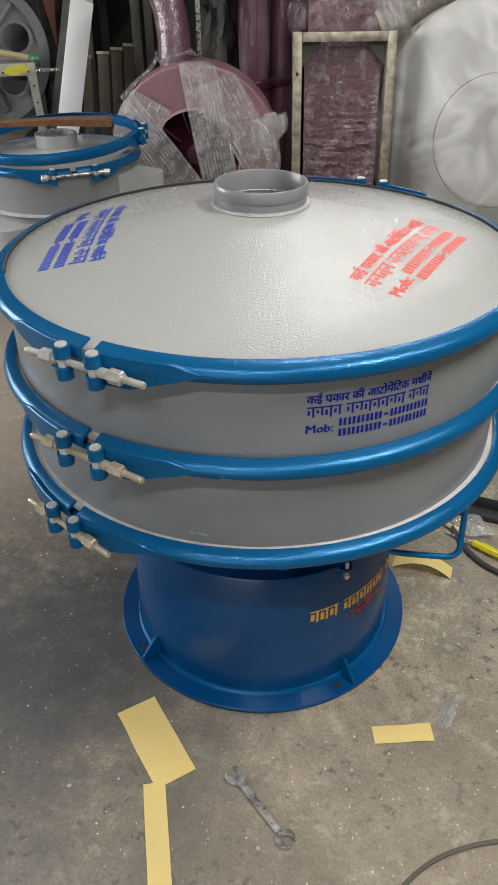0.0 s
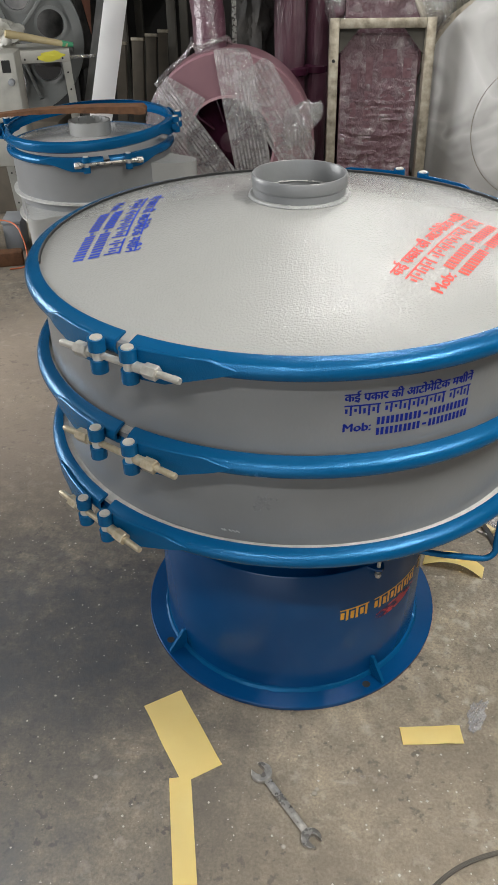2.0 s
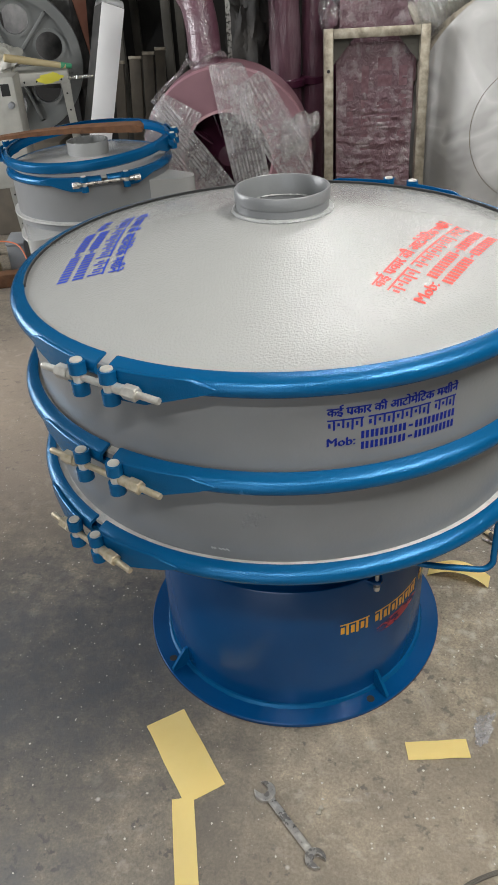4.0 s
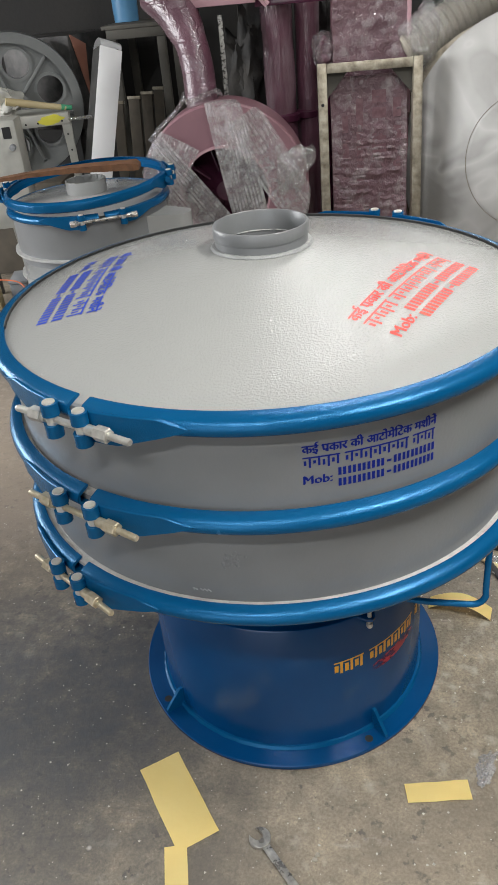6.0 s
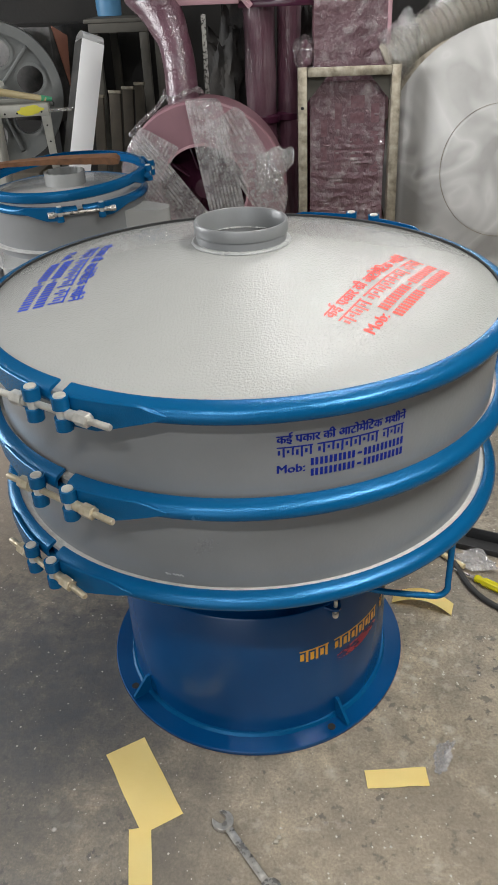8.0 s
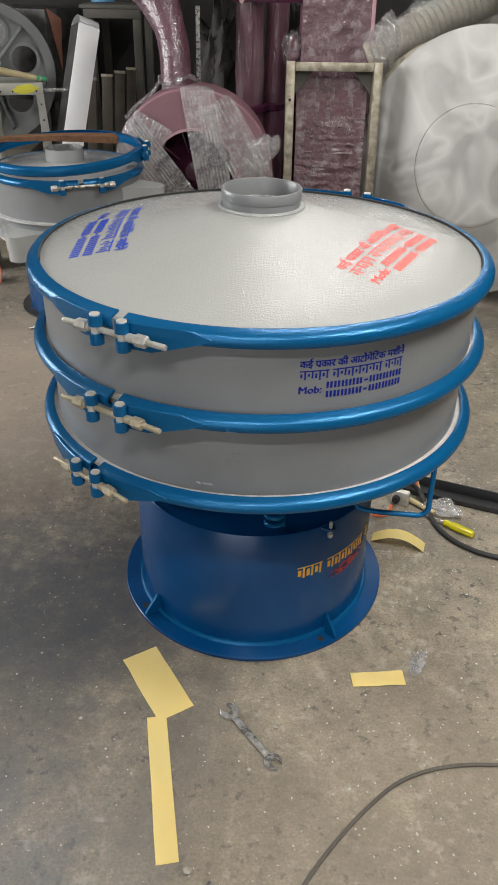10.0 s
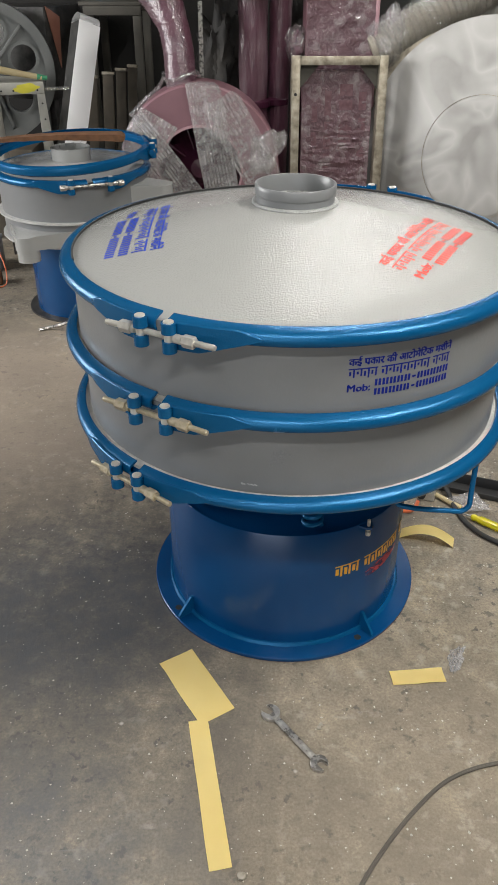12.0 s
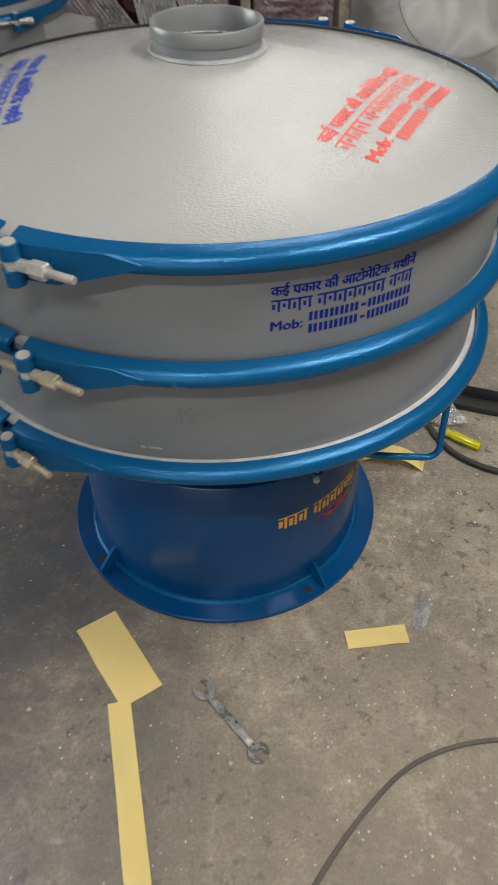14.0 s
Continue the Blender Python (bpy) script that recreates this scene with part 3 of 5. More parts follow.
stencil(lid, INK_RED, lambda u, v, w: red_place(u - 0.180, v, w), 0.360, 0.122)


def drum_bar(u0, u1, z0, z1):
    bm = bmesh.new()
    rows = [[bm.verts.new(polar(0.3384, -71.3 + math.degrees((u0 + (u1 - u0) * i / 6) / 0.3384), z + 0.008)) for z in (z0, z1)] for i in range(7)]
    for p, q in zip(rows, rows[1:]):
        bm.faces.new((p[0], q[0], q[1], p[1]))
    part("stencil_text", bm, INK_YELLOW, drum, "yellow stencilled bars", 0)


for u0, u1, count in ((0.0, 0.075, 3), (0.090, 0.248, 6), (0.270, 0.292, 1)):
    drum_bar(u0, u1, 0.2575, 0.2615)
    step = (u1 - u0) / count
    for k in range(count):
        drum_bar(u0 + step * (k + 0.06), u0 + step * (k + 0.44), 0.231 - 0.003 * (k % 2), 0.252)
        drum_bar(u0 + step * (k + 0.60), u0 + step * (k + 0.86), 0.225, 0.2575)

# red brush mark on the drum
SMEAR, N, L, b = nodes_of("red_brushed_paint")
n1 = noise_node(N, L, 26, 5, (1, 1, 2.2))
r1 = ramp_node(N, L, n1.outputs[0], [(0.36, (0, 0, 0)), (0.56, (0.85, 0.85, 0.85))])
b.inputs["Base Color"].default_value = (0.36, 0.012, 0.035, 1)
b.inputs["Roughness"].default_value = 0.45
L.new(r1.outputs[0], b.inputs["Alpha"])
bm = bmesh.new()
rows = []
for i in range(25):
    t = i / 24
    half = 0.016 * math.sin(math.pi * min(1, 0.08 + t * 0.95)) ** 0.5
    zc = 0.196 + 0.014 * t
    rows.append([bm.verts.new(polar(0.3382, -54.5 + 26 * t, zc + 0.008 + s * half)) for s in (-1, -0.3, 0.4, 1)])
for p, q in zip(rows, rows[1:]):
    for j in range(3):
        bm.faces.new((p[j], q[j], q[j + 1], p[j + 1]))
part("paint_smear", bm, SMEAR, drum, "red brushed paint smear")

# ---- more materials ----
PIPE_MAROON = wrapped("film_wrapped_maroon_pipe", (0.066, 0.023, 0.038), (0.110, 0.044, 0.064), 0.07, 9, (1, 1, 0.2), 0.22)
# pale streaks strengthened in the colour to stand in for film glints
PANEL_MAROON = wrapped("crinkled_film_on_maroon", (0.085, 0.040, 0.052), (0.13, 0.066, 0.080), 0.06, 15, (1.0, 1, 0.8), 0.42)
DUSTY_MAROON = paint("dusty_maroon_paint", (0.175, 0.088, 0.105), (0.235, 0.122, 0.142), 0.5, 0, 50, 0.0006, 0.4, 3)
DARK_MAROON = paint("deep_maroon_gloss", (0.035, 0.008, 0.02), (0.055, 0.014, 0.03), 0.12)
PINK = paint("pale_maroon_primer", (0.34, 0.19, 0.22), (0.42, 0.25, 0.28), 0.55)
FILM = film_material("clear_stretch_film")
PLEATS = film_material("pleated_stretch_film", 0.28, 0.60, 0.05)
SCRAP = film_material("crumpled_film_scrap", 0.2, 0.6)
CAST = paint("grey_cast_iron_paint", (0.125, 0.131, 0.129), (0.18, 0.185, 0.178), 0.5, 0, 90, 0.001, 0.6, 5)
CREAM = paint("cream_painted_steel", (0.33, 0.325, 0.29), (0.45, 0.44, 0.395), 0.5, 0, 60, 0.001, 0.4, 9)
WHITE = paint("white_sheet_metal", (0.72, 0.72, 0.72), (0.82, 0.82, 0.82), 0.4, 0, 30, 0.0004, 0.2, 2)
DARK_STEEL = metal("dark_mill_steel", (0.05, 0.05, 0.05), (0.12, 0.115, 0.11), 0.5, None, 18, 0.001, 0.7)
RACK = paint("dusty_brown_steel", (0.045, 0.042, 0.035), (0.085, 0.078, 0.064), 0.7, 0, 40, 0.001, 0.5, 6)
TIMBER = paint("greyed_timber", (0.055, 0.046, 0.035), (0.11, 0.093, 0.07), 0.8, 0, 30, 0.002, 0.6, 7)
COPPER = paint("red_oxide_primer", (0.26, 0.11, 0.075), (0.36, 0.17, 0.12), 0.6)
RUST = metal("rusty_steel", (0.10, 0.045, 0.02), (0.22, 0.11, 0.055), 0.75, None, 26, 0.002, 0.3)
RAW = metal("raw_mottled_steel", (0.15, 0.125, 0.09), (0.44, 0.40, 0.32), 0.45, None, 22, 0.0008, 0.6)
GREY_BAG = paint("dark_crumpled_cloth", (0.02, 0.02, 0.02), (0.06, 0.055, 0.05), 0.8, 0, 20, 0.01, 0.8, 6)
CABLE = paint("dark_cable_jacket", (0.060, 0.053, 0.043), (0.105, 0.093, 0.075), 0.55)
GREY_PLASTIC = paint("grey_plastic", (0.20, 0.21, 0.22), (0.28, 0.29, 0.30), 0.5)
ORANGE = paint("orange_insulation", (0.55, 0.12, 0.04), (0.62, 0.16, 0.06), 0.5)
WOODY = paint("yellowed_brush_handle", (0.45, 0.36, 0.18), (0.58, 0.48, 0.28), 0.5)
GREEN = paint("green_paint", (0.05, 0.30, 0.15), (0.08, 0.38, 0.2), 0.5)
YELLOW_PAINT = paint("yellow_paint_splash", (0.55, 0.50, 0.03), (0.68, 0.62, 0.06), 0.5)
CYAN = paint("blue_drum_plastic", (0.05, 0.16, 0.30), (0.08, 0.22, 0.38), 0.5)


def ground_disc():
    """Stainless sheet with swirling grinder marks."""
    m, N, L, b = nodes_of("ground_stainless_sheet")
    base = noise_node(N, L, 2.2, 5, None, 0.6)
    sw = N.new("ShaderNodeTexNoise")
    sw.inputs["Scale"].default_value, sw.inputs["Detail"].default_value, sw.inputs["Distortion"].default_value = 2.4, 2.0, 1.0
    co = N.new("ShaderNodeTexCoord")
    L.new(co.outputs["Object"], sw.inputs["Vector"])
    c = ramp_node(N, L, base.outputs[0], [(0.3, (0.245, 0.238, 0.226)), (0.6, (0.34, 0.332, 0.318)), (0.8, (0.285, 0.278, 0.282))])
    s = ramp_node(N, L, sw.outputs[0], [(0.42, (0, 0, 0)), (0.54, (0.5, 0.5, 0.5)), (0.64, (0, 0, 0))])
    L.new(mixed(N, L, s.outputs[0], c.outputs[0], (0.66, 0.65, 0.635)), b.inputs["Base Color"])
    rr = ramp_node(N, L, sw.outputs[0], [(0.42, (0.52, 0.52, 0.52)), (0.52, (0.68, 0.68, 0.68)), (0.62, (0.52, 0.52, 0.52))])
    L.new(rr.outputs[0], b.inputs["Roughness"])
    b.inputs["Metallic"].default_value = 0.35
    fine = noise_node(N, L, 300, 2)
    bumped(N, L, b, fine.outputs[0], 0.25, 0.0004)
    return m


DISC = ground_disc()

# ---- the small sieve ----
small = thing("small_sieve", "smaller grey vibrating sieve with an open blue clamp ring", "sieve machine", at=pose(-0.945, 2.19, 0))
SLID = part("lid", lathe([(0.0001, 0.752), (0.09, 0.752), (0.36, 0.728), (0.366, 0.722), (0.366, 0.715), (0.0001, 0.715)], 96), GREY, small)
part("neck", lathe([(0.090, 0.745), (0.096, 0.745), (0.096, 0.808), (0.090, 0.808)], 64), GREY, SLID, "grey neck")
for i in range(16):
    a = i * 22.5
    bm = block(0.087, 0.0925, -0.004, 0.004, 0.79, 0.8105, 0.001, pose(0, 0, 0, 0, 0, a))
    part("hose_tooth", bm, GREY, SLID)
part("deck", lathe([(0.360, 0.535), (0.366, 0.535), (0.366, 0.690), (0.375, 0.694), (0.375, 0.706), (0.360, 0.706)], 96), DECK_GREY, small)
part("flange", lathe([(0.36, 0.527), (0.386, 0.527), (0.386, 0.535), (0.36, 0.537)], 96), WELD, small)
part("lower_deck", lathe([(0.352, 0.42), (0.362, 0.42), (0.364, 0.527), (0.352, 0.527)], 96), DECK_GREY, small)
part("flange", lathe([(0.30, 0.412), (0.380, 0.412), (0.380, 0.420), (0.30, 0.424)], 96), WELD, small)
part("drum", lathe([(0.0001, 0.010), (0.262, 0.010), (0.262, 0.400), (0.0001, 0.400)], 80), SHADED_BLUE, small)
part("base_flange", lathe([(0.0001, 0), (0.305, 0), (0.305, 0.010), (0.0001, 0.010)], 80), DARK_STEEL, small)
ring = part("clamp_ring", lathe(ring_profile(0.388, 0.711), 120, -66, 290), BLUE, small)
clamp(ring, 0.388, 0.711, -81, -55, BLUE, CHROME, 1.1, 0.02, 0.02, 31)
loose = part("loose_clamp_ring", lathe([(0.366, -0.022), (0.374, -0.024), (0.388, -0.016), (0.393, 0), (0.388, 0.016), (0.374, 0.024), (0.366, 0.023), (0.381, 0.010), (0.381, -0.010)], 120, 4, 356), BLUE, small, "open blue clamp ring laid over the lid")
loose.matrix_local = pose(0.0, 0.0, 0.788, 2.5, -2.0, 0)
for a1, a2 in ((-6, 7), (172, 184)):
    clamp(loose, 0.390, 0.0, a1, a2, BLUE, BLUE, 1.15, 0.03, 0.03, 26)


def spout(angle, r0, r1, width, root, z0, z1, drop):
    """An outlet duct from the deck wall, with a rounded end and a short pipe down."""
    h = width / 2
    out = [(r0, -root)]
    for k in range(9):
        t = radians(-90 + 180 * k / 8)
        out.append((r1 - h + h * math.cos(t), h * math.sin(t)))
    out.append((r0, root))
    bm = sheet(out, z0, z1, pose(0, 0, 0, 0, 0, angle))
    s = part("spout", bm, GREY, small)
    if drop:
        bm = lathe([(h * 0.80, z0 - drop), (h * 0.92, z0 - drop), (h * 0.92, z0 + 0.002), (h * 0.80, z0 + 0.002)], 40)
        bmesh.ops.transform(bm, matrix=Matrix.Translation(polar(r1 - h, angle, 0)), verts=bm.verts[:])
        part("outlet_pipe", bm, GREY, s)
    return s


spout(-113, 0.30, 0.500, 0.115, 0.20, 0.425, 0.492, 0.055)
spout(-18, 0.33, 0.53, 0.13, 0.10, 0.58, 0.665, 0.0)

bar = thing("rusty_bar", "rusty brown tapered flat steel bar across the neck", "steel bar")
bm = bmesh.new()
rows = []
for i in range(41):
    t = i / 40
    x = -1.50 + 0.83 * t
    w = 0.022 + 0.030 * t - (0.02 if i == 40 else 0)
    jag = 0.003 * noise.noise(Vector((x * 25, 0, 0)))
    y, z = 2.12 + 0.04 * t, 0.822 + 0.022 * t + 0.018 * math.sin(math.pi * t)
    th = 0.010 + 0.022 * t - (0.01 if i == 40 else 0)
    rows.append([bm.verts.new(v) for v in ((x, y - w, z + jag), (x, y + w, z + 0.004), (x, y + w, z + th), (x, y - w, z + th + jag))])
for p, q in zip(rows, rows[1:]):
    for j in range(4):
        bm.faces.new((p[j], q[j], q[(j + 1) % 4], p[(j + 1) % 4]))
bm.faces.new(rows[0])
bm.faces.new(list(reversed(rows[-1])))
part("bar", bm, RUST, bar)

# ---- the blower ----
blower = thing("blower_casing", "maroon blower casing half wrapped in pleated clear film", "blower", at=pose(-0.325, 2.62, 0.608, 90, 0, 0))
casing = part("casing", lathe([(0.232, 0.055), (0.425, 0.055), (0.435, 0.045), (0.435, -0.20), (0.425, -0.21), (0.0001, -0.21), (0.0001, -0.20), (0.232, -0.20)], 96), DUSTY_MAROON, blower)
part("inlet_rim", lathe([(0.224, 0.050), (0.236, 0.050), (0.236, 0.066), (0.224, 0.066)], 80), PINK, casing)
part("impeller_plate", lathe([(0.0001, -0.16), (0.215, -0.16), (0.215, -0.14), (0.12, -0.10), (0.07, -0.02), (0.05, 0.0), (0.0001, 0.004)], 64), DARK_MAROON, blower)
for i in range(10):
    bm = block(0.10, 0.22, -0.004, 0.004, -0.14, -0.02, 0.001, pose(0, 0, 0, 0, 0, i * 36))
    part("impeller_blade", bm, DARK_MAROON, blower)


def film_band(parent, centre, angle, length, width, pleats, seed, lift=0.075):
    """A band of stretch film over the casing's face: pleated lengthwise, in the casing's own plane."""
    g = random.Random(seed)
    ph = [g.uniform(0, 6.28) for _ in range(6)]
    bm = bmesh.new()
    nu, nv = 24, pleats * 6
    c, s = math.cos(radians(angle)), math.sin(radians(angle))
    grid = []
    for i in range(nu + 1):
        row = []
        for j in range(nv + 1):
            u, v = (i / nu - 0.5) * length, (j / nv - 0.5) * width
            v *= 1 + 0.10 * math.sin(2.5 * u / length + ph[0])
            h = 0.0035 * math.sin(2 * math.pi * pleats * j / nv + 1.5 * math.sin(4 * u + ph[1])) + 0.003 * math.sin(pleats * 2.3 * j / nv * 3 + ph[2] + 3 * u)
            x, y = centre[0] + c * u - s * v, centre[1] + s * u + c * v
            r = math.hypot(x, y)
            if r > 0.441:
                x, y = x * 0.441 / r, y * 0.441 / r
                h -= min(0.22, (r - 0.441) * 1.5)
            row.append(bm.verts.new((x, y, lift + h)))
        grid.append(row)
    for p, q in zip(grid, grid[1:]):
        for j in range(nv):
            bm.faces.new((p[j], q[j], q[j + 1], p[j + 1]))
    return part("film_band", bm, PLEATS, parent, "pleated clear stretch film")


film_band(blower, (-0.17, -0.04), -54, 0.86, 0.21, 12, 1)
film_band(blower, (-0.33, 0.06), 60, 0.50, 0.20, 11, 2, 0.070)
film_band(blower, (0.095, 0.05), -80, 0.90, 0.17, 10, 3, 0.080)
film_band(blower, (0.27, 0.10), -60, 0.62, 0.19, 8, 4, 0.070)
elbow = part("outlet_pipe", rod(curve_points([(-0.085, 0.36, -0.10), (-0.095, 0.46, -0.12), (-0.105, 0.58, -0.16), (-0.135, 0.70, -0.22), (-0.20, 0.82, -0.30), (-0.30, 0.92, -0.38)], 6), [0.083] * 18 + [0.084, 0.09, 0.094, 0.098, 0.10, 0.102, 0.102, 0.104, 0.104, 0.106, 0.108, 0.108, 0.108], 32), PIPE_MAROON, blower)
bm = rod([(-0.005 + 0.095 * math.cos(t * 0.3) - 0.085, 0.455 + 0.02 * math.sin(t * 0.6), -0.12 + 0.095 * math.sin(t * 0.3)) for t in range(22)], [0.008 + 0.004 * (t % 3) for t in range(22)], 8)
part("film_tie", bm, FILM, blower)
part("film_tie", rod(curve_points([(-0.18, 0.45, -0.05), (-0.22, 0.40, 0.0), (-0.30, 0.34, 0.03), (-0.36, 0.28, 0.05)], 6), 0.011, 7), FILM, blower)
for sx in (-0.22, 0.20):
    part("foot", block(sx - 0.03, sx + 0.03, -0.608, -0.34, -0.19, 0.03, 0.004), DARK_STEEL, blower)


def crumple(size, seed, amount=0.35, detail=3):
    bm = bmesh.new()
    bmesh.ops.create_icosphere(bm, subdivisions=detail, radius=1.0)
    off = Vector((seed * 7.3, seed * 3.1, 0))
    for v in bm.verts:
        p = v.co.copy()
        k = 1 + amount * (noise.noise(p * 1.6 + off) + 0.6 * abs(noise.noise(p * 4 + off)) - 0.3)
        v.co = Vector((p.x * size[0], p.y * size[1], p.z * size[2])) * k
    return bm


part("film_knot", crumple((0.075, 0.13, 0.03), 5, 0.7), FILM, blower).matrix_local = pose(0.36, 0.10, 0.085, 0, 0, -35)

# ---- pipes, shelf and bags ----
for k, (x, y, r, lean, lab) in enumerate(((-0.010, 3.02, 0.082, -1.0, "tall maroon pipe under clear film"), (0.118, 3.10, 0.064, 1.0, "thinner maroon pipe under clear film"))):
    p = thing("wrapped_pipe", lab, "pipe", "wrapped pipes")
    pts = [(x + lean * 0.01 * i / 10, y, 1.8 * i / 20) for i in range(21)]
    part("tube", rod(pts, [r * (1 + 0.03 * math.sin(i * 1.7)) for i in range(21)], 28), PIPE_MAROON, p)
    part("collar", lathe([(r * 0.9, 0.86), (r * 1.12, 0.87), (r * 1.12, 0.90), (r * 0.9, 0.91)], 28), DARK_MAROON, p).matrix_local = Matrix.Translation((x, y, 0))

shelf = thing("angle_shelf", "pale maroon steel shelf frame with dark uprights", "shelf")
part("tray", block(-0.52, -0.12, 2.88, 3.30, 1.445, 1.56, 0.004), PINK, shelf)
part("front_bar", block(-0.125, 0.42, 2.90, 2.94, 1.425, 1.455, 0.003), DARK_MAROON, shelf)
part("brace", rod([(-0.14, 2.87, 1.52), (-0.06, 2.87, 1.43)], 0.016, 4), PINK, shelf)
for x, y in ((-0.47, 3.26), (0.38, 3.26)):
    part("upright", block(x - 0.02, x + 0.02, y - 0.02, y + 0.02, 0, 1.445, 0.002), RACK, shelf)
part("rail", block(-0.47, 0.40, 3.24, 3.28, 1.446, 1.476, 0.002), RACK, shelf)
for k, (x, y, z, sx, sz, lab) in enumerate(((-0.235, 3.30, 1.08, 0.11, 0.30, "dark crumpled sack hanging from the shelf rail"), (-0.12, 3.42, 1.15, 0.14, 0.34, "dark crumpled sack behind the pipes"), (0.20, 3.42, 1.22, 0.11, 0.30, "black plastic sack behind the pipes"))):
    g = thing("sack", lab, "sack", "hanging sacks", at=pose(x, y, z))
    part("bag", crumple((sx, 0.09, sz), k + 2, 0.6, 4), GREY_BAG, g)
    part("tie", rod([(0, 0, sz * 0.8), (0, 3.262 - y, 1.452 - z)], 0.006, 6), GREY_BAG, g)
strip = thing("tin_strip", "narrow crinkled bright tin strip standing upright", "metal strip")
bm = bmesh.new()
rows = [[bm.verts.new((-0.315 + 0.012 * s + 0.003 * noise.noise(Vector((i * 0.7, s, 0))), 3.02 + 0.006 * noise.noise(Vector((i * 0.9, s * 3, 5))), 1.40 * i / 60)) for s in (-1, 0, 1)] for i in range(61)]
for p, q in zip(rows, rows[1:]):
    for j in range(2):
        bm.faces.new((p[j], q[j], q[j + 1], p[j + 1]))
bmesh.ops.solidify(bm, geom=bm.faces[:], thickness=0.002)
part("strip", bm, CHROME, strip, smooth=15)
bag = thing("film_bundle", "bundle of clear film over a maroon part", "bundle", at=pose(0.225, 2.93, 1.20))
part("bundle", crumple((0.06, 0.06, 0.075), 9, 0.4), PIPE_MAROON, bag)
part("film", crumple((0.075, 0.07, 0.085), 8, 0.4), FILM, bag)
part("stalk", rod([(0, 0.02, -1.20), (0.005, 0.01, -0.05)], 0.022, 10), DARK_MAROON, bag)

# ---- steel frame with a wrapped panel ----
fr = thing("channel_stand", "raw steel channel frame with corner gussets", "metal frame", at=pose(0.425, 2.52, 0, -5.5, 0, 0.5))
W, H, C = 0.254, 1.175, 0.046
part("upright", block(-W, -W + C, 0, 0.075, 0, H, 0.003), RAW, fr)
part("upright", block(W - C, W, 0, 0.075, 0, H, 0.003), RAW, fr)
part("top_bar", block(-W + C + 0.001, W - C - 0.001, 0.002, 0.073, H - C, H - 0.002, 0.003), RAW, fr)
part("bottom_bar", block(-W + C + 0.001, W - C - 0.001, 0.002, 0.073, 0.02, 0.02 + C, 0.003), RAW, fr)
for sx in (-1, 1):
    k = W - C
    bm = sheet([(sx * k, 0), (sx * (k - 0.10), 0), (sx * k, -0.115)], 0, 0.006, pose(0, 0.05, H - C, 90, 0, 0))
    part("gusset", bm, RACK, fr)
bm = lathe([(0.0001, -0.001), (0.008, -0.001), (0.008, 0.001), (0.0001, 0.001)], 16)
bmesh.ops.transform(bm, matrix=pose(-W + 0.022, -0.001, H - 0.185, 90, 0, 0), verts=bm.verts[:])
part("bolt_hole", bm, BLACK, fr)
panel = thing("wrapped_signboard", "maroon panel under crinkled clear film with faded white print", "panel", at=pose(0.425, 2.605, 0, -5.5, 0, 0.5))
bm = bmesh.new()
nx, nz = 60, 140
PW, PH = 0.19, 1.10
grid = []
for i in range(nx + 1):
    col = []
    for j in range(nz + 1):
        x, z = (i / nx - 0.5) * 2 * PW, PH * j / nz
        q = Vector((x * 6 + z * 4, z * 24, 1.5))
        h = 0.009 * abs(noise.noise(q)) + 0.008 * abs(noise.noise(q * 2.3)) + 0.006 * abs(noise.noise(q * 5))
        col.append(bm.verts.new((x, -h * (1 if z < 0.85 else 0.6), z)))
    grid.append(col)
for p, q in zip(grid, grid[1:]):
    for j in range(nz):
        bm.faces.new((p[j], q[j], q[j + 1], p[j + 1]))
part("film", bm, PANEL_MAROON, panel, "maroon face under crinkled clear film")
part("board", block(-PW, PW, 0.004, 0.05, 0, PH, 0.004), DUSTY_MAROON, panel, "matt maroon board")
FADED = paint("faded_white_print", (0.12, 0.060, 0.072), (0.20, 0.125, 0.138), 0.2, 0, 40, 0.0012, 0.5, 34)
for x0, x1, rows_z in ((-0.135, -0.105, ((0.92, 0.84), (0.82, 0.64), (0.62, 0.57))), (-0.065, -0.030, ((1.00, 0.86), (0.84, 0.70), (0.68, 0.52))), (0.015, 0.085, ((1.03, 0.97), (0.95, 0.90), (0.86, 0.70))), (0.12, 0.16, ((0.99, 0.90), (0.86, 0.66)))):
    for z1, z0 in rows_z:
        part("print_bar", block(x0, x1, -0.0048, 0.002, z0, z1), FADED, panel, smooth=0)
crate = thing("wrapped_box", "tall maroon sheet-metal box under clear film", "box", at=pose(0.448, 2.72, 0, -4, 0, 1))
part("body", block(-0.188, 0.188, 0, 0.26, 0, 1.75, 0.008), DUSTY_MAROON, crate)
bm = bmesh.new()
grid = []
for i in range(41):
    col = []
    for j in range(71):
        x, z = (i / 40 - 0.5) * 0.384, 1.05 + 0.71 * j / 70
        q = Vector((x * 7 + z * 5, z * 20, 8.5))
        h = 0.003 + 0.010 * abs(noise.noise(q)) + 0.007 * abs(noise.noise(q * 2.6))
        col.append(bm.verts.new((x, -h, z)))
    grid.append(col)
for p, q in zip(grid, grid[1:]):
    for j in range(70):
        bm.faces.new((p[j], q[j], q[j + 1], p[j + 1]))
part("film", bm, PANEL_MAROON, crate, "maroon face under glossy clear film")
part("edge_strip", block(0.172, 0.192, -0.014, 0.0, 0.9, 1.75, 0.003), PINK, crate)

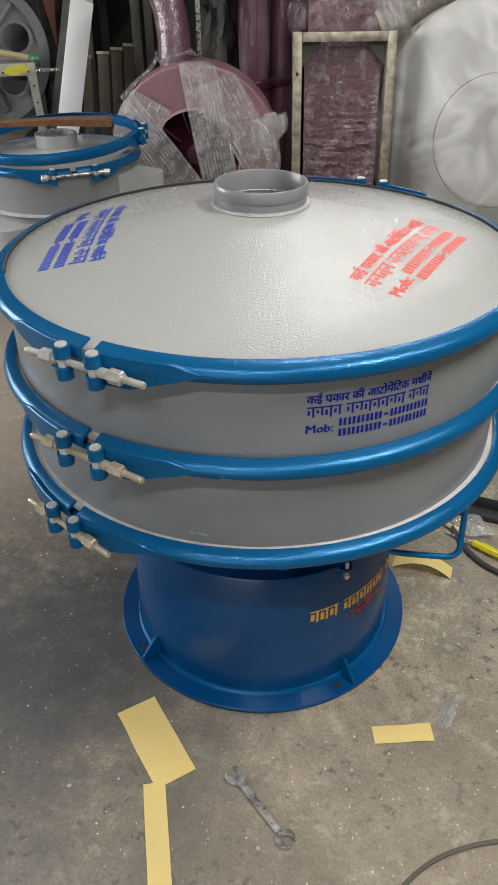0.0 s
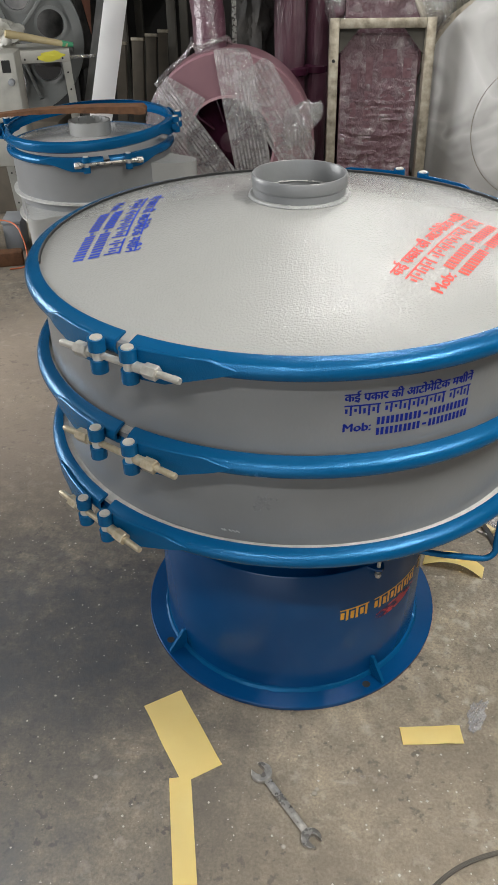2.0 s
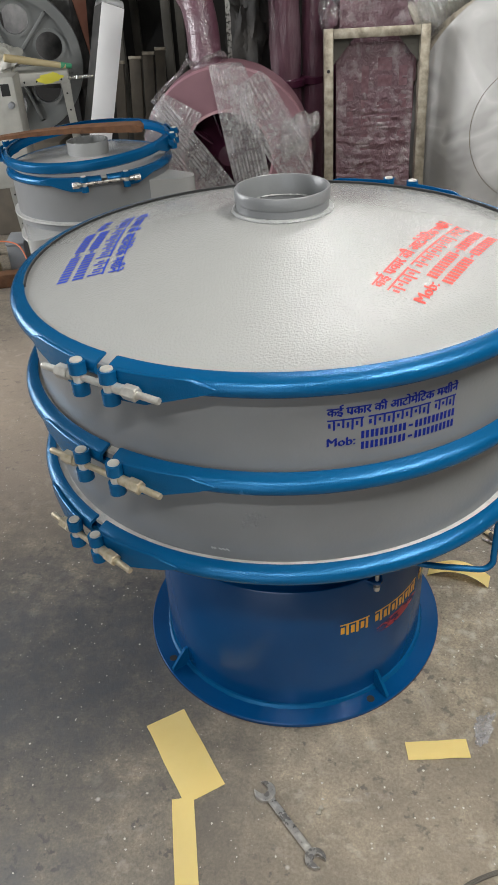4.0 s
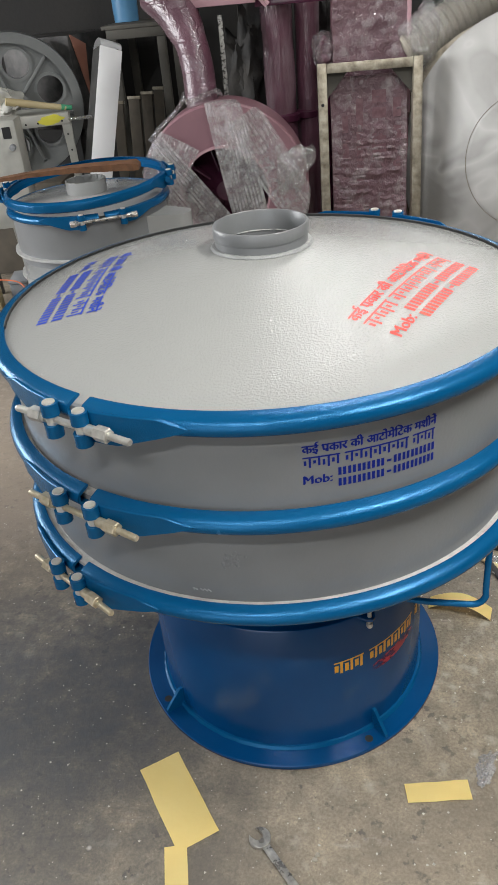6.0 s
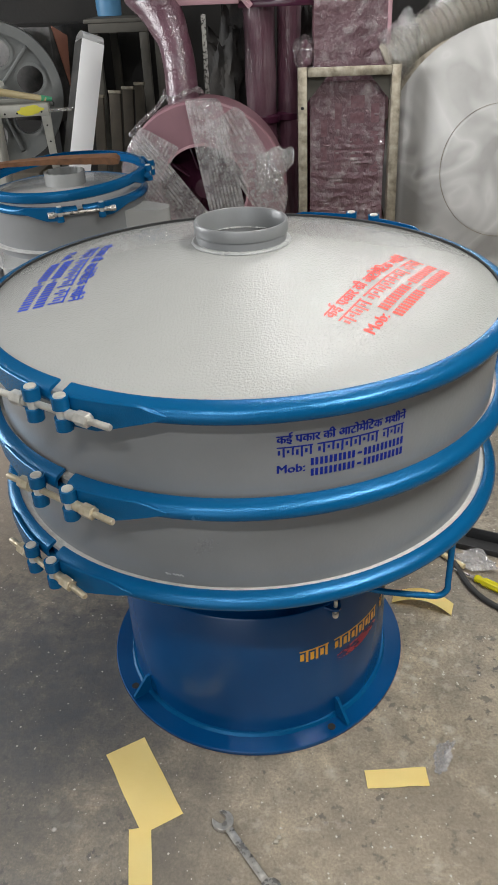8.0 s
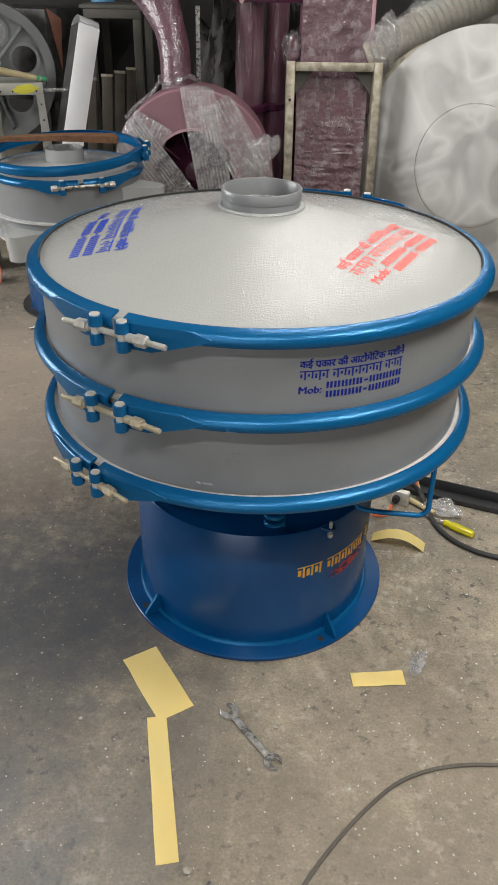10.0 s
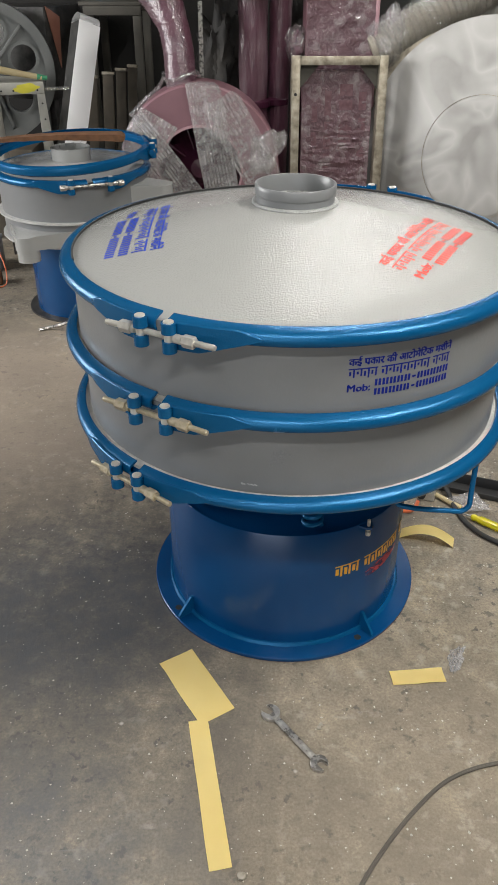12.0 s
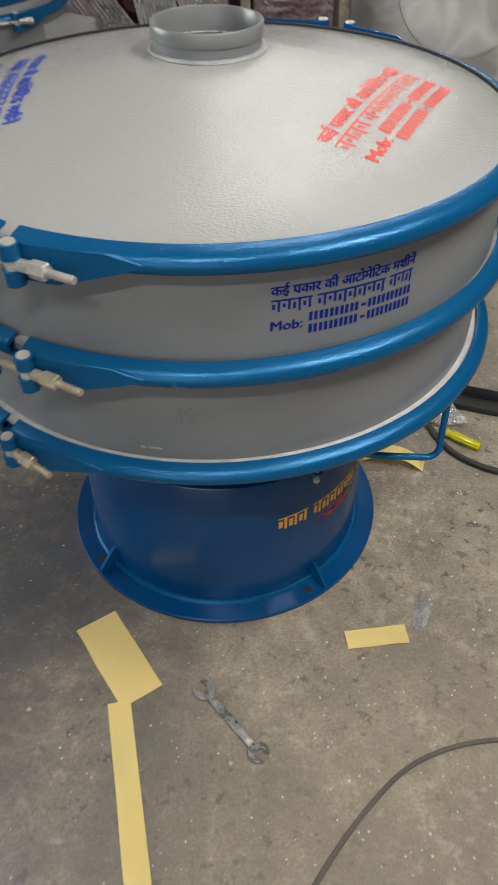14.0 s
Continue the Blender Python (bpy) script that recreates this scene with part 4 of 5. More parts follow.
# ---- large discs ----
back_disc = thing("steel_disc", "tan-edged bare steel disc standing behind another", "steel disc", "leaning steel discs", at=pose(1.085, 2.47, 0.665, 84, 0, -36))
part("plate", lathe([(0.0001, -0.004), (0.660, -0.004), (0.665, 0), (0.660, 0.004), (0.0001, 0.004)], 160), RAW, back_disc)
disc = thing("steel_disc", "large bare steel disc with swirling grinder marks", "steel disc", "leaning steel discs", at=pose(1.15, 2.40, 0.700, 84, 0, -36))
part("plate", lathe([(0.0001, 0.010), (0.29, 0.010), (0.305, 0.008), (0.312, 0.004), (0.662, 0.003), (0.670, 0), (0.662, -0.003), (0.0001, -0.003)], 160), DISC, disc)
part("inner_rim", lathe([(0.3085, 0.006), (0.3108, 0.005), (0.3108, 0.0075), (0.3092, 0.0085)], 120), RAW, disc)
prop = thing("disc_stand", "dark steel stand behind the discs", "stand")
part("post", block(1.30, 1.36, 2.72, 2.78, 0, 1.1, 0.004), RACK, prop)
part("post", block(0.95, 1.01, 2.90, 2.96, 0, 1.1, 0.004), RACK, prop)
part("rail", block(0.93, 1.40, 2.79, 2.85, 0.98, 1.04, 0.004), RACK, prop)
duct = thing("wrapped_duct", "pale ribbed duct loosely wrapped in clear film", "duct")
TAN = paint("tan_card", (0.26, 0.235, 0.19), (0.38, 0.345, 0.285), 0.6)
bm = bmesh.new()
a, b2 = Vector((0.60, 2.86, 1.16)), Vector((1.55, 3.10, 1.60))
pts, rad = [], []
for i in range(61):
    pts.append(a + (b2 - a) * i / 60)
    rad.append(0.096 + (0.013 if i % 2 else 0))
part("ribbed_body", rod(pts, rad, 20), TAN, duct, smooth=20)
wrapbm = rod([p + Vector((0, -0.01, 0.01)) for p in pts[::3]], [0.125 + 0.018 * math.sin(i * 2.1) for i in range(21)], 22)
for v in wrapbm.verts:
    v.co += 0.02 * Vector(noise.noise_vector(v.co * 9))
part("film", wrapbm, FILM, duct)
part("film_end", crumple((0.09, 0.07, 0.12), 14, 0.6, 4), FILM, duct).matrix_local = pose(0.70, 2.80, 1.24)
for x in (0.80, 1.40):
    part("leg", block(x - 0.02, x + 0.02, 3.02, 3.06, 0, 1.25 + (x - 0.8) * 0.4, 0.003), RACK, duct)
card = thing("card_sheet", "cream board standing behind the discs", "board", at=pose(1.72, 3.3, 0, -6, 0, 0))
part("board", block(-0.40, 0.40, 0, 0.02, 0, 1.75, 0.003), CREAM, card)

# ---- white strip, rack and planks ----
ws = thing("bent_sheet", "tall narrow bent strip of white sheet metal", "metal strip", at=pose(-1.205, 2.79, 0, -14.0, 20, 30))
part("front_face", block(-0.066, 0.066, -0.002, 0.002, 0.0, 1.40, 0.001), WHITE, ws)
bm = bmesh.new()
rows = []
for i in range(15):
    t = radians(180 * i / 14)
    rows.append([bm.verts.new((x, 0.065 - 0.065 * math.cos(t), 1.402 + 0.05 * math.sin(t))) for x in (-0.062, 0.062)])
for p, q in zip(rows, rows[1:]):
    bm.faces.new((p[0], q[0], q[1], p[1]))
bmesh.ops.solidify(bm, geom=bm.faces[:], thickness=0.002)
part("bend", bm, WHITE, ws)
part("back_face", block(-0.062, 0.062, 0.128, 0.132, 0.0, 1.40, 0.001), WHITE, ws)
part("side", block(-0.0645, -0.0625, 0.003, 0.127, 0.0, 1.40), DARK_STEEL, ws, "bare grey steel side")
part("film_band", rod([(-0.07 - 0.05 * t, 0.02 + 0.06 * t, 1.02 - 0.01 * t) for t in range(3)], 0.010, 7), FILM, ws)

rack = thing("steel_rack", "dusty brown angle-iron rack", "rack")
for x in (-1.02, -0.725):
    part("post", block(x - 0.025, x + 0.025, 3.58, 3.63, 0, 1.30, 0.003), RACK, rack)
    part("post", block(x - 0.025, x + 0.025, 4.18, 4.23, 0, 1.30, 0.003), RACK, rack)
part("beam", block(-1.05, -0.70, 3.575, 3.635, 1.302, 1.352, 0.003), RACK, rack)
part("beam", block(-1.05, -0.70, 4.175, 4.235, 1.302, 1.352, 0.003), RACK, rack)
part("shelf", block(-1.08, -0.70, 3.60, 4.22, 1.353, 1.375, 0.003), RACK, rack)
for k, (x, w, top) in enumerate(((-1.035, 0.030, 0.98), (-0.935, 0.034, 1.00), (-0.855, 0.032, 1.02), (-0.785, 0.028, 1.04))):
    p = thing("plank", "greyed timber plank standing against the rack", "plank", "standing planks", at=pose(x - 0.02, 3.32, 0, -7, 2.5 if k < 4 else 0.5, 0))
    part("board", block(-w, w, 0, 0.035, 0, top, 0.004), TIMBER, p)
    part("end_cap", block(-w - 0.004, w + 0.004, -0.004, 0.039, top - 0.004, top + 0.014, 0.003), RAW, p)
drumb = thing("blue_drum", "faded blue plastic drum on the rack", "drum", at=pose(-0.985, 3.95, 1.3775))
part("body", lathe([(0.0001, 0), (0.075, 0), (0.078, 0.05), (0.078, 0.4), (0.075, 0.42), (0.0001, 0.42)], 40), CYAN, drumb)
part("lid", lathe([(0.0001, 0.421), (0.08, 0.421), (0.08, 0.44), (0.0001, 0.445)], 40), CYAN, drumb)

# ---- cast wheel, dark box, bench ----
wheel = thing("cast_wheel", "large grey cast-iron pulley wheel with round holes", "wheel", at=pose(-1.69, 3.60, 0.985, 90, 0, 18))
wm = bmesh.new()
RO, NH = 0.40, 6
lathe([(0.352, -0.055), (0.41, -0.055), (0.415, -0.03), (0.405, 0), (0.415, 0.03), (0.41, 0.055), (0.352, 0.055), (0.362, 0.02), (0.362, -0.02)], 96, bm=wm)
part("rim", wm, CAST, wheel)
part("hub", lathe([(0.03, -0.06), (0.085, -0.06), (0.09, 0.07), (0.03, 0.07)], 40), CAST, wheel)
HC, HR = 0.238, 0.088
for i in range(NH):
    web = bmesh.new()
    a0 = 60 * i + 18
    def ringpt(k, z):
        t = radians(k)
        c = polar(HC, a0, z)
        return c + Vector((HR * math.cos(t + radians(a0)), HR * math.sin(t + radians(a0)), 0))
    def outer(k, z):
        """The sector's border seen from the hole's centre at that angle."""
        t = radians(k)
        d = Vector((math.cos(t), math.sin(t)))
        best = 10.0
        A, Bq, Cq = 1.0, HC * d.x, HC * HC - 0.36 ** 2
        best = min(best, -Bq + math.sqrt(max(0, Bq * Bq - Cq)))
        disc2 = Bq * Bq - (HC * HC - 0.085 ** 2)
        if disc2 > 0 and -Bq - math.sqrt(disc2) > 0:
            best = min(best, -Bq - math.sqrt(disc2))
        for sgn in (-1, 1):
            h = radians(30 * sgn)
            nrm = Vector((-math.sin(h), math.cos(h))) * sgn
            den = d.dot(nrm)
            if den > 1e-6:
                best = min(best, -HC * Vector((1, 0)).dot(nrm) / den)
        p = Vector((HC + d.x * best, d.y * best, 0))
        q = Matrix.Rotation(radians(a0), 3, "Z") @ p
        return Vector((q.x, q.y, z))
    loops = []
    for k in range(0, 360, 8):
        loops.append([web.verts.new(ringpt(k, 0.018)), web.verts.new(outer(k, 0.018)), web.verts.new(outer(k, -0.018)), web.verts.new(ringpt(k, -0.018))])
    for p, q in zip(loops, loops[1:] + loops[:1]):
        for u, v in ((0, 1), (2, 3), (3, 0)):
            web.faces.new((p[u], q[u], q[v], p[v]))
    part("web_panel", web, CAST, wheel)
for i in range(NH):
    bm = lathe([(HR - 0.008, -0.026), (HR + 0.010, -0.026), (HR + 0.010, 0.026), (HR - 0.008, 0.026)], 40)
    bmesh.ops.transform(bm, matrix=Matrix.Translation(polar(HC, 60 * i + 18, 0)), verts=bm.verts[:])
    part("hole_rim", bm, CAST, wheel)
    bm = block(0.09, 0.35, -0.010, 0.010, -0.035, 0.035, 0.004, pose(0, 0, 0, 0, 0, 60 * i + 48))
    part("spoke", bm, CAST, wheel)
stand = thing("wheel_stand", "dark timber block under the cast wheel", "block")
part("block", block(-2.0, -1.42, 3.35, 3.85, 0, 0.565, 0.01), TIMBER, stand)

dbox = thing("hopper_box", "dark sheet-steel box with a red-oxide side", "box", at=pose(-1.48, 3.95, 0, 0, 0, -20))
part("body", block(-0.30, 0.22, -0.15, 0.30, 0.80, 1.34, 0.005), DARK_STEEL, dbox)
bm = sheet([(-0.14, 1.345), (0.02, 1.28), (-0.02, 0.98)], 0, 0.004, pose(0.226, 0, 0, 90, 0, 90))
part("side_plate", bm, COPPER, dbox)
for sx in (-0.26, 0.18):
    part("leg", block(sx - 0.025, sx + 0.025, -0.12, -0.07, 0, 0.80, 0.003), DARK_STEEL, dbox)

bench = thing("work_stand", "cream painted perforated angle-iron stand with yellow splashes", "stand", at=pose(-1.56, 3.20, 0, 0, 0, 14))
part("top", block(-0.20, 0.29, 0.004, 0.34, 0.958, 0.968, 0.002), CREAM, bench)
apron = part("apron", block(-0.20, 0.29, -0.004, 0.002, 0.905, 0.968, 0.001), CREAM, bench)
part("paint_splash", crumple((0.075, 0.0014, 0.024), 3, 0.5), YELLOW_PAINT, apron, "yellow paint splash").matrix_local = pose(0.185, -0.0045, 0.936)
for i in range(7):
    bm = lathe([(0.0001, -0.0005), (0.0055, -0.0005), (0.0055, 0.0005), (0.0001, 0.0005)], 12)
    bmesh.ops.transform(bm, matrix=pose(-0.17 + i * 0.07, -0.0046, 0.925, 90, 0, 0), verts=bm.verts[:])
    part("bolt_hole", bm, BLACK, apron)
for x0, x1, sl in ((-0.20, -0.155, 0.05), (0.245, 0.29, 0.05)):
    bm = block(x0, x1, -0.0035, 0.0015, 0, 0.904)
    for v in bm.verts:
        if v.co.z < 0.1:
            v.co.x += sl
    leg = part("leg", bm, CREAM, bench)
    for j in range(9):
        bm = lathe([(0.0001, -0.0005), (0.0055, -0.0005), (0.0055, 0.0005), (0.0001, 0.0005)], 10)
        zz = 0.85 - j * 0.09
        bmesh.ops.transform(bm, matrix=pose((x0 + x1) / 2 + sl * (1 - zz / 0.904), -0.0042, zz, 90, 0, 0), verts=bm.verts[:])
        part("bolt_hole", bm, BLACK, leg)
for x in (-0.18, 0.27):
    part("leg", block(x - 0.02, x + 0.02, 0.30, 0.335, 0, 0.957), CREAM, bench)
brush = thing("paint_brush", "paint brush with a yellowed handle and green tip", "brush")
bp = [Vector((-1.60, 3.18, 1.060)), Vector((-1.44, 3.26, 1.020)), Vector((-1.30, 3.33, 0.986))]
part("handle", rod(curve_points(bp, 6), [0.020, 0.021, 0.022, 0.022, 0.021, 0.020, 0.019, 0.018, 0.017, 0.017, 0.016, 0.016, 0.016], 12), WOODY, brush)
part("tip", rod([Vector((-1.325, 3.317, 0.992)), Vector((-1.27, 3.345, 0.981))], [0.017, 0.013], 12), GREEN, brush)
cloth = thing("plastic_bag", "crumpled pale plastic bag on the stand", "bag", at=pose(-1.64, 3.26, 1.048))
part("bag", crumple((0.12, 0.08, 0.085), 21, 0.5, 4), CREAM, cloth)
case = thing("pale_case", "pale grey sheet-metal case with a dark slot", "case", at=pose(-1.60, 2.88, 0, 0, 0, 8))
part("body", block(-0.22, 0.125, 0, 0.20, 0.42, 1.0, 0.012), CREAM, case)
for x in (-0.20, 0.09):
    part("leg", block(x - 0.012, x + 0.012, 0.10, 0.13, 0, 0.42, 0.002), DARK_STEEL, case)
part("slot", block(0.05, 0.095, -0.003, 0.001, 0.905, 0.965), BLACK, case)
part("knob", lathe([(0.0001, 0), (0.018, 0), (0.016, 0.03), (0.0001, 0.032)], 16), GREY_PLASTIC, case).matrix_local = pose(0.09, 0, 0.86, 90, 0, 0)

# ---- clutter on the floor at the back left ----
gp = thing("plastic_box", "small grey plastic box behind the small sieve", "box", at=pose(-1.585, 2.67, 0, 0, 0, 8))
part("body", block(-0.05, 0.05, 0, 0.20, 0, 0.155, 0.008), GREY_PLASTIC, gp)
part("rim", block(-0.054, 0.054, -0.004, 0.204, 0.155, 0.172, 0.004), GREY_PLASTIC, gp)
wb = thing("wood_block", "dark brown offcut of timber on the floor", "wood block", at=pose(-1.60, 2.46, 0, 0, 0, 14))
part("block", block(-0.14, 0.12, -0.04, 0.04, 0, 0.075, 0.006), RUST, wb)
pale = thing("wood_offcut", "pale sawn offcut of timber on the floor", "wood offcut", at=pose(-1.78, 2.62, 0, 0, 0, -8))
part("board", block(-0.12, 0.09, 0, 0.05, 0, 0.16, 0.004), WOODY, pale)
ow = thing("orange_wire", "thin orange wire hanging to the floor", "wire")
part("wire", rod(curve_points([(-1.90, 2.66, 0.235), (-1.70, 2.60, 0.215), (-1.54, 2.57, 0.20), (-1.47, 2.50, 0.14), (-1.445, 2.45, 0.05), (-1.46, 2.42, 0.006), (-1.53, 2.38, 0.006)], 6), 0.004, 8), ORANGE, ow)
tw = thing("bent_strip", "bent bright metal strip on the floor", "metal strip")
part("strip", rod(curve_points([(-1.13, 1.79, 0.007), (-1.08, 1.81, 0.012), (-1.04, 1.80, 0.024), (-0.98, 1.82, 0.034), (-0.93, 1.83, 0.03), (-0.86, 1.80, 0.008)], 6), 0.008, 6), CHROME, tw)

# ---- small things on the floor near the machine ----


def floor_paper(label, cx, cy, length, width, angle, arch=0.0, wave=0.002, seed=0):
    p = thing("paper_strip", label, "paper", "yellow papers", at=pose(cx, cy, 0.0, 0, 0, angle))
    bm = bmesh.new()
    nx, ny = 24, 6
    low = []
    for i in range(nx + 1):
        row = []
        for j in range(ny + 1):
            u, v = i / nx, j / ny
            x, y = (u - 0.5) * length, (v - 0.5) * width
            h = 0.0012 + wave * (0.5 + 0.5 * noise.noise(Vector((u * 2.2 + seed * 5, v * 1.3, seed)))) + arch * math.sin(math.pi * u) ** 0.9
            row.append(bm.verts.new((x, y + 0.0015 * noise.noise(Vector((u * 3, seed, v))), h)))
        low.append(row)
    for p0, q0 in zip(low, low[1:]):
        for j in range(ny):
            bm.faces.new((p0[j], q0[j], q0[j + 1], p0[j + 1]))
    bmesh.ops.solidify(bm, geom=bm.faces[:], thickness=0.0006)
    part("sheet", bm, PAPER, p)
    return p


floor_paper("yellow masking paper lying flat on the concrete", -0.252, -0.464, 0.228, 0.098, -59.6, 0, 0.003, 1)
floor_paper("long narrow strip of yellow masking paper", -0.213, -0.755, 0.372, 0.048, -80.8, 0, 0.002, 2)
floor_paper("short strip of yellow masking paper", 0.325, -0.447, 0.140, 0.047, 3.5, 0, 0.006, 3)
floor_paper("arched strip of yellow masking paper", 0.472, 0.118, 0.170, 0.050, -18, 0.034, 0.002, 4)


def wrench():
    w = thing("wrench", "worn chrome double open-end wrench on the concrete", "wrench", at=pose(-0.010, -0.628, 0.0, 0, 0, -53.5))
    bm = block(-0.078, 0.078, -0.0085, 0.0085, 0.0035, 0.0085, 0.0018)
    part("shaft", bm, CHROME, w)
    part("raised_rib", block(-0.06, 0.06, -0.0045, 0.0045, 0.0085, 0.0100, 0.0006), CHROME, w)
    for sx, size, tilt in ((-1, 0.0235, 15), (1, 0.0215, 15)):
        out = []
        gap = size * 0.50
        for k in range(28):
            t = radians(28 + (360 - 56) * k / 27)
            out.append((size * math.cos(t), size * 0.98 * math.sin(t)))
        y1 = out[-1][1]
        inner = [(size * 0.55, -gap), (size * 0.05, -gap * 0.98), (-size * 0.22, -gap * 0.55), (-size * 0.22, gap * 0.55), (size * 0.05, gap * 0.98), (size * 0.55, gap)]
        bm = sheet(out + inner, 0.0, 0.0110)
        bmesh.ops.bevel(bm, geom=[e for e in bm.edges if abs(e.verts[0].co.z - e.verts[1].co.z) < 1e-6], offset=0.001, segments=1, affect="EDGES")
        m = pose(sx * 0.089, 0, 0, 0, 0, (180 if sx < 0 else 0) + tilt * 1.0)
        bmesh.ops.transform(bm, matrix=m, verts=bm.verts[:])
        part("jaw", bm, CHROME, w, smooth=30)
    return w


wrench()

cab = thing("cable", "dark rubber cable curving over the concrete", "cable")
run = curve_points([(1.6, -1.15, 0.006), (1.1, -0.86, 0.006), (0.75, -0.715, 0.006), (0.56, -0.700, 0.006), (0.44, -0.708, 0.006), (0.335, -0.745, 0.006), (0.245, -0.815, 0.006), (0.158, -0.905, 0.006), (0.085, -1.000, 0.006), (0.0, -1.14, 0.006), (-0.05, -1.4, 0.006), (0.1, -2.0, 0.006)], 10)
for side in (-0.5, 0.5):
    strand = []
    for i, p in enumerate(run):
        d = (run[min(i + 1, len(run) - 1)] - run[max(i - 1, 0)]).normalized()
        strand.append(p + Vector((-d.y, d.x, 0)) * 0.0044 * side - Vector((0, 0, 0.0030)))
    part("cord", rod(strand, 0.0029, 10), CABLE, cab)

ANGLE = paint("brown_grey_mill_scale", (0.085, 0.078, 0.074), (0.15, 0.14, 0.132), 0.45, 0, 60, 0.001, 0.4, 14)
ang = thing("angle_piece", "grey cut piece of steel angle with a bolt hole", "steel angle", at=pose(-0.136, -1.098, 0, 0, 0, -33))
part("upright_leg", block(0.036, 0.042, -0.16, 0.105, 0, 0.055, 0.001), ANGLE, ang)
part("flat_leg", block(-0.012, 0.0355, -0.16, 0.105, 0.049, 0.055, 0.001), ANGLE, ang)
part("far_leg", block(-0.018, -0.0125, -0.16, 0.105, 0, 0.055, 0.001), DARK_STEEL, ang)
bm = lathe([(0.0001, -0.0006), (0.0055, -0.0006), (0.0055, 0.0006), (0.0001, 0.0006)], 16)
bmesh.ops.transform(bm, matrix=pose(0.0424, 0.06, 0.030, 0, 90, 0), verts=bm.verts[:])
part("bolt_hole", bm, BLACK, ang)
for x, y, s, k in ((-0.140, -0.955, 0.011, 1), (0.052, -0.600, 0.007, 4), (0.058, -0.590, 0.006, 6)):
    st = thing("pebble", "small grey chip of stone on the concrete", "stone", "stone chips", at=pose(x, y, s * 0.5))
    part("stone", crumple((s, s * 0.8, s * 0.7), k, 0.5, 2), TAN, st, smooth=0)
scrap = thing("film_scrap", "crumpled scrap of clear film on the concrete", "film scrap", at=pose(0.440, -0.385, 0.007, 0, 0, 55))
part("scrap", crumple((0.036, 0.017, 0.007), 12, 0.9, 4), SCRAP, scrap)
part("scrap", crumple((0.020, 0.013, 0.006), 15, 0.9, 4), SCRAP, scrap).matrix_local = pose(-0.035, -0.012, 0.0)

# ---- tools and wires beside the machine ----
tray = thing("black_channel", "black steel channel lying on the floor", "steel channel", at=pose(0.71, 0.365, 0, 0, 0, -22))
part("web", block(-0.20, 0.42, -0.03, 0.03, 0.002, 0.006), RUBBER, tray)
part("side", block(-0.20, 0.42, 0.030, 0.034, 0.002, 0.045, 0.001), RUBBER, tray)
part("side", block(-0.20, 0.42, -0.034, -0.030, 0.002, 0.022, 0.001), RUBBER, tray)
CLEAR_YELLOW, N, L, b = nodes_of("clear_yellow_plastic")
b.inputs["Base Color"].default_value = (0.72, 0.66, 0.02, 1)
b.inputs["Roughness"].default_value = 0.15
b.inputs["Transmission Weight"].default_value = 0.45
sd = thing("screwdriver", "screwdriver with a clear yellow fluted handle", "screwdriver", at=pose(0.685, 0.178, 0.014, 0, 0, -40))
bm = bmesh.new()
rings = []
for i, (x, r) in enumerate(((-0.058, 0.006), (-0.054, 0.011), (-0.044, 0.012), (-0.036, 0.0095), (-0.026, 0.0135), (0.040, 0.0135), (0.048, 0.012), (0.052, 0.007))):
    rings.append([bm.verts.new((x, r * (1 - (0.14 if k % 2 and 3 < i < 6 else 0)) * math.cos(2 * math.pi * k / 16), r * (1 - (0.14 if k % 2 and 3 < i < 6 else 0)) * math.sin(2 * math.pi * k / 16))) for k in range(16)])
for p, q in zip(rings, rings[1:]):
    for k in range(16):
        bm.faces.new((p[k], p[(k + 1) % 16], q[(k + 1) % 16], q[k]))
bm.faces.new(rings[0])
bm.faces.new(list(reversed(rings[-1])))
part("handle", bm, CLEAR_YELLOW, sd)
part("shank", rod([(-0.056, 0, 0), (-0.15, 0, -0.008)], 0.0032, 10), CHROME, sd)
blk = thing("power_cable", "thick black cable looping over the floor", "cable")
part("cord", rod(curve_points([(0.42, 0.30, 0.16), (0.50, 0.36, 0.09), (0.585, 0.375, 0.03), (0.60, 0.27, 0.010), (0.625, 0.17, 0.009), (0.68, 0.095, 0.009), (0.78, 0.04, 0.009), (1.0, 0.0, 0.009), (1.5, 0.1, 0.009)], 8), 0.0085, 10), RUBBER, blk)
for k, (col, lab, dx) in enumerate(((ORANGE, "thin orange wire leaving the black cable", 0.0), (LID_BLUE, "thin blue wire leaving the black cable", -0.012), (WOODY, "thin yellow wire leaving the black cable", 0.012))):
    w = thing("wire", lab, "wire", "bare cable ends")
    part("wire", rod(curve_points([(0.585 + dx * 0.3, 0.375, 0.034), (0.56 + dx, 0.40, 0.07), (0.52 + dx, 0.42, 0.10), (0.46, 0.42, 0.09 + dx)], 6), 0.0028, 8), col, w)
stick = thing("wooden_stick", "pale wooden stick lying under the machine", "stick")
part("stick", rod([(0.50, 0.40, 0.012), (0.62, 0.265, 0.012)], 0.0085, 8), WOODY, stick)
red = thing("red_wire", "short red rubber wire by the base", "wire")
part("wire", rod(curve_points([(0.40, 0.23, 0.03), (0.43, 0.25, 0.012), (0.455, 0.25, 0.02), (0.47, 0.265, 0.045)], 6), 0.007, 8), ORANGE, red)
plug = thing("motor_switch", "small grey metal bracket with a black knob", "bracket", at=pose(0.515, 0.335, 0, 0, 0, -25))
part("plate", block(-0.03, 0.03, -0.012, 0.012, 0, 0.055, 0.006), STEEL, plug)
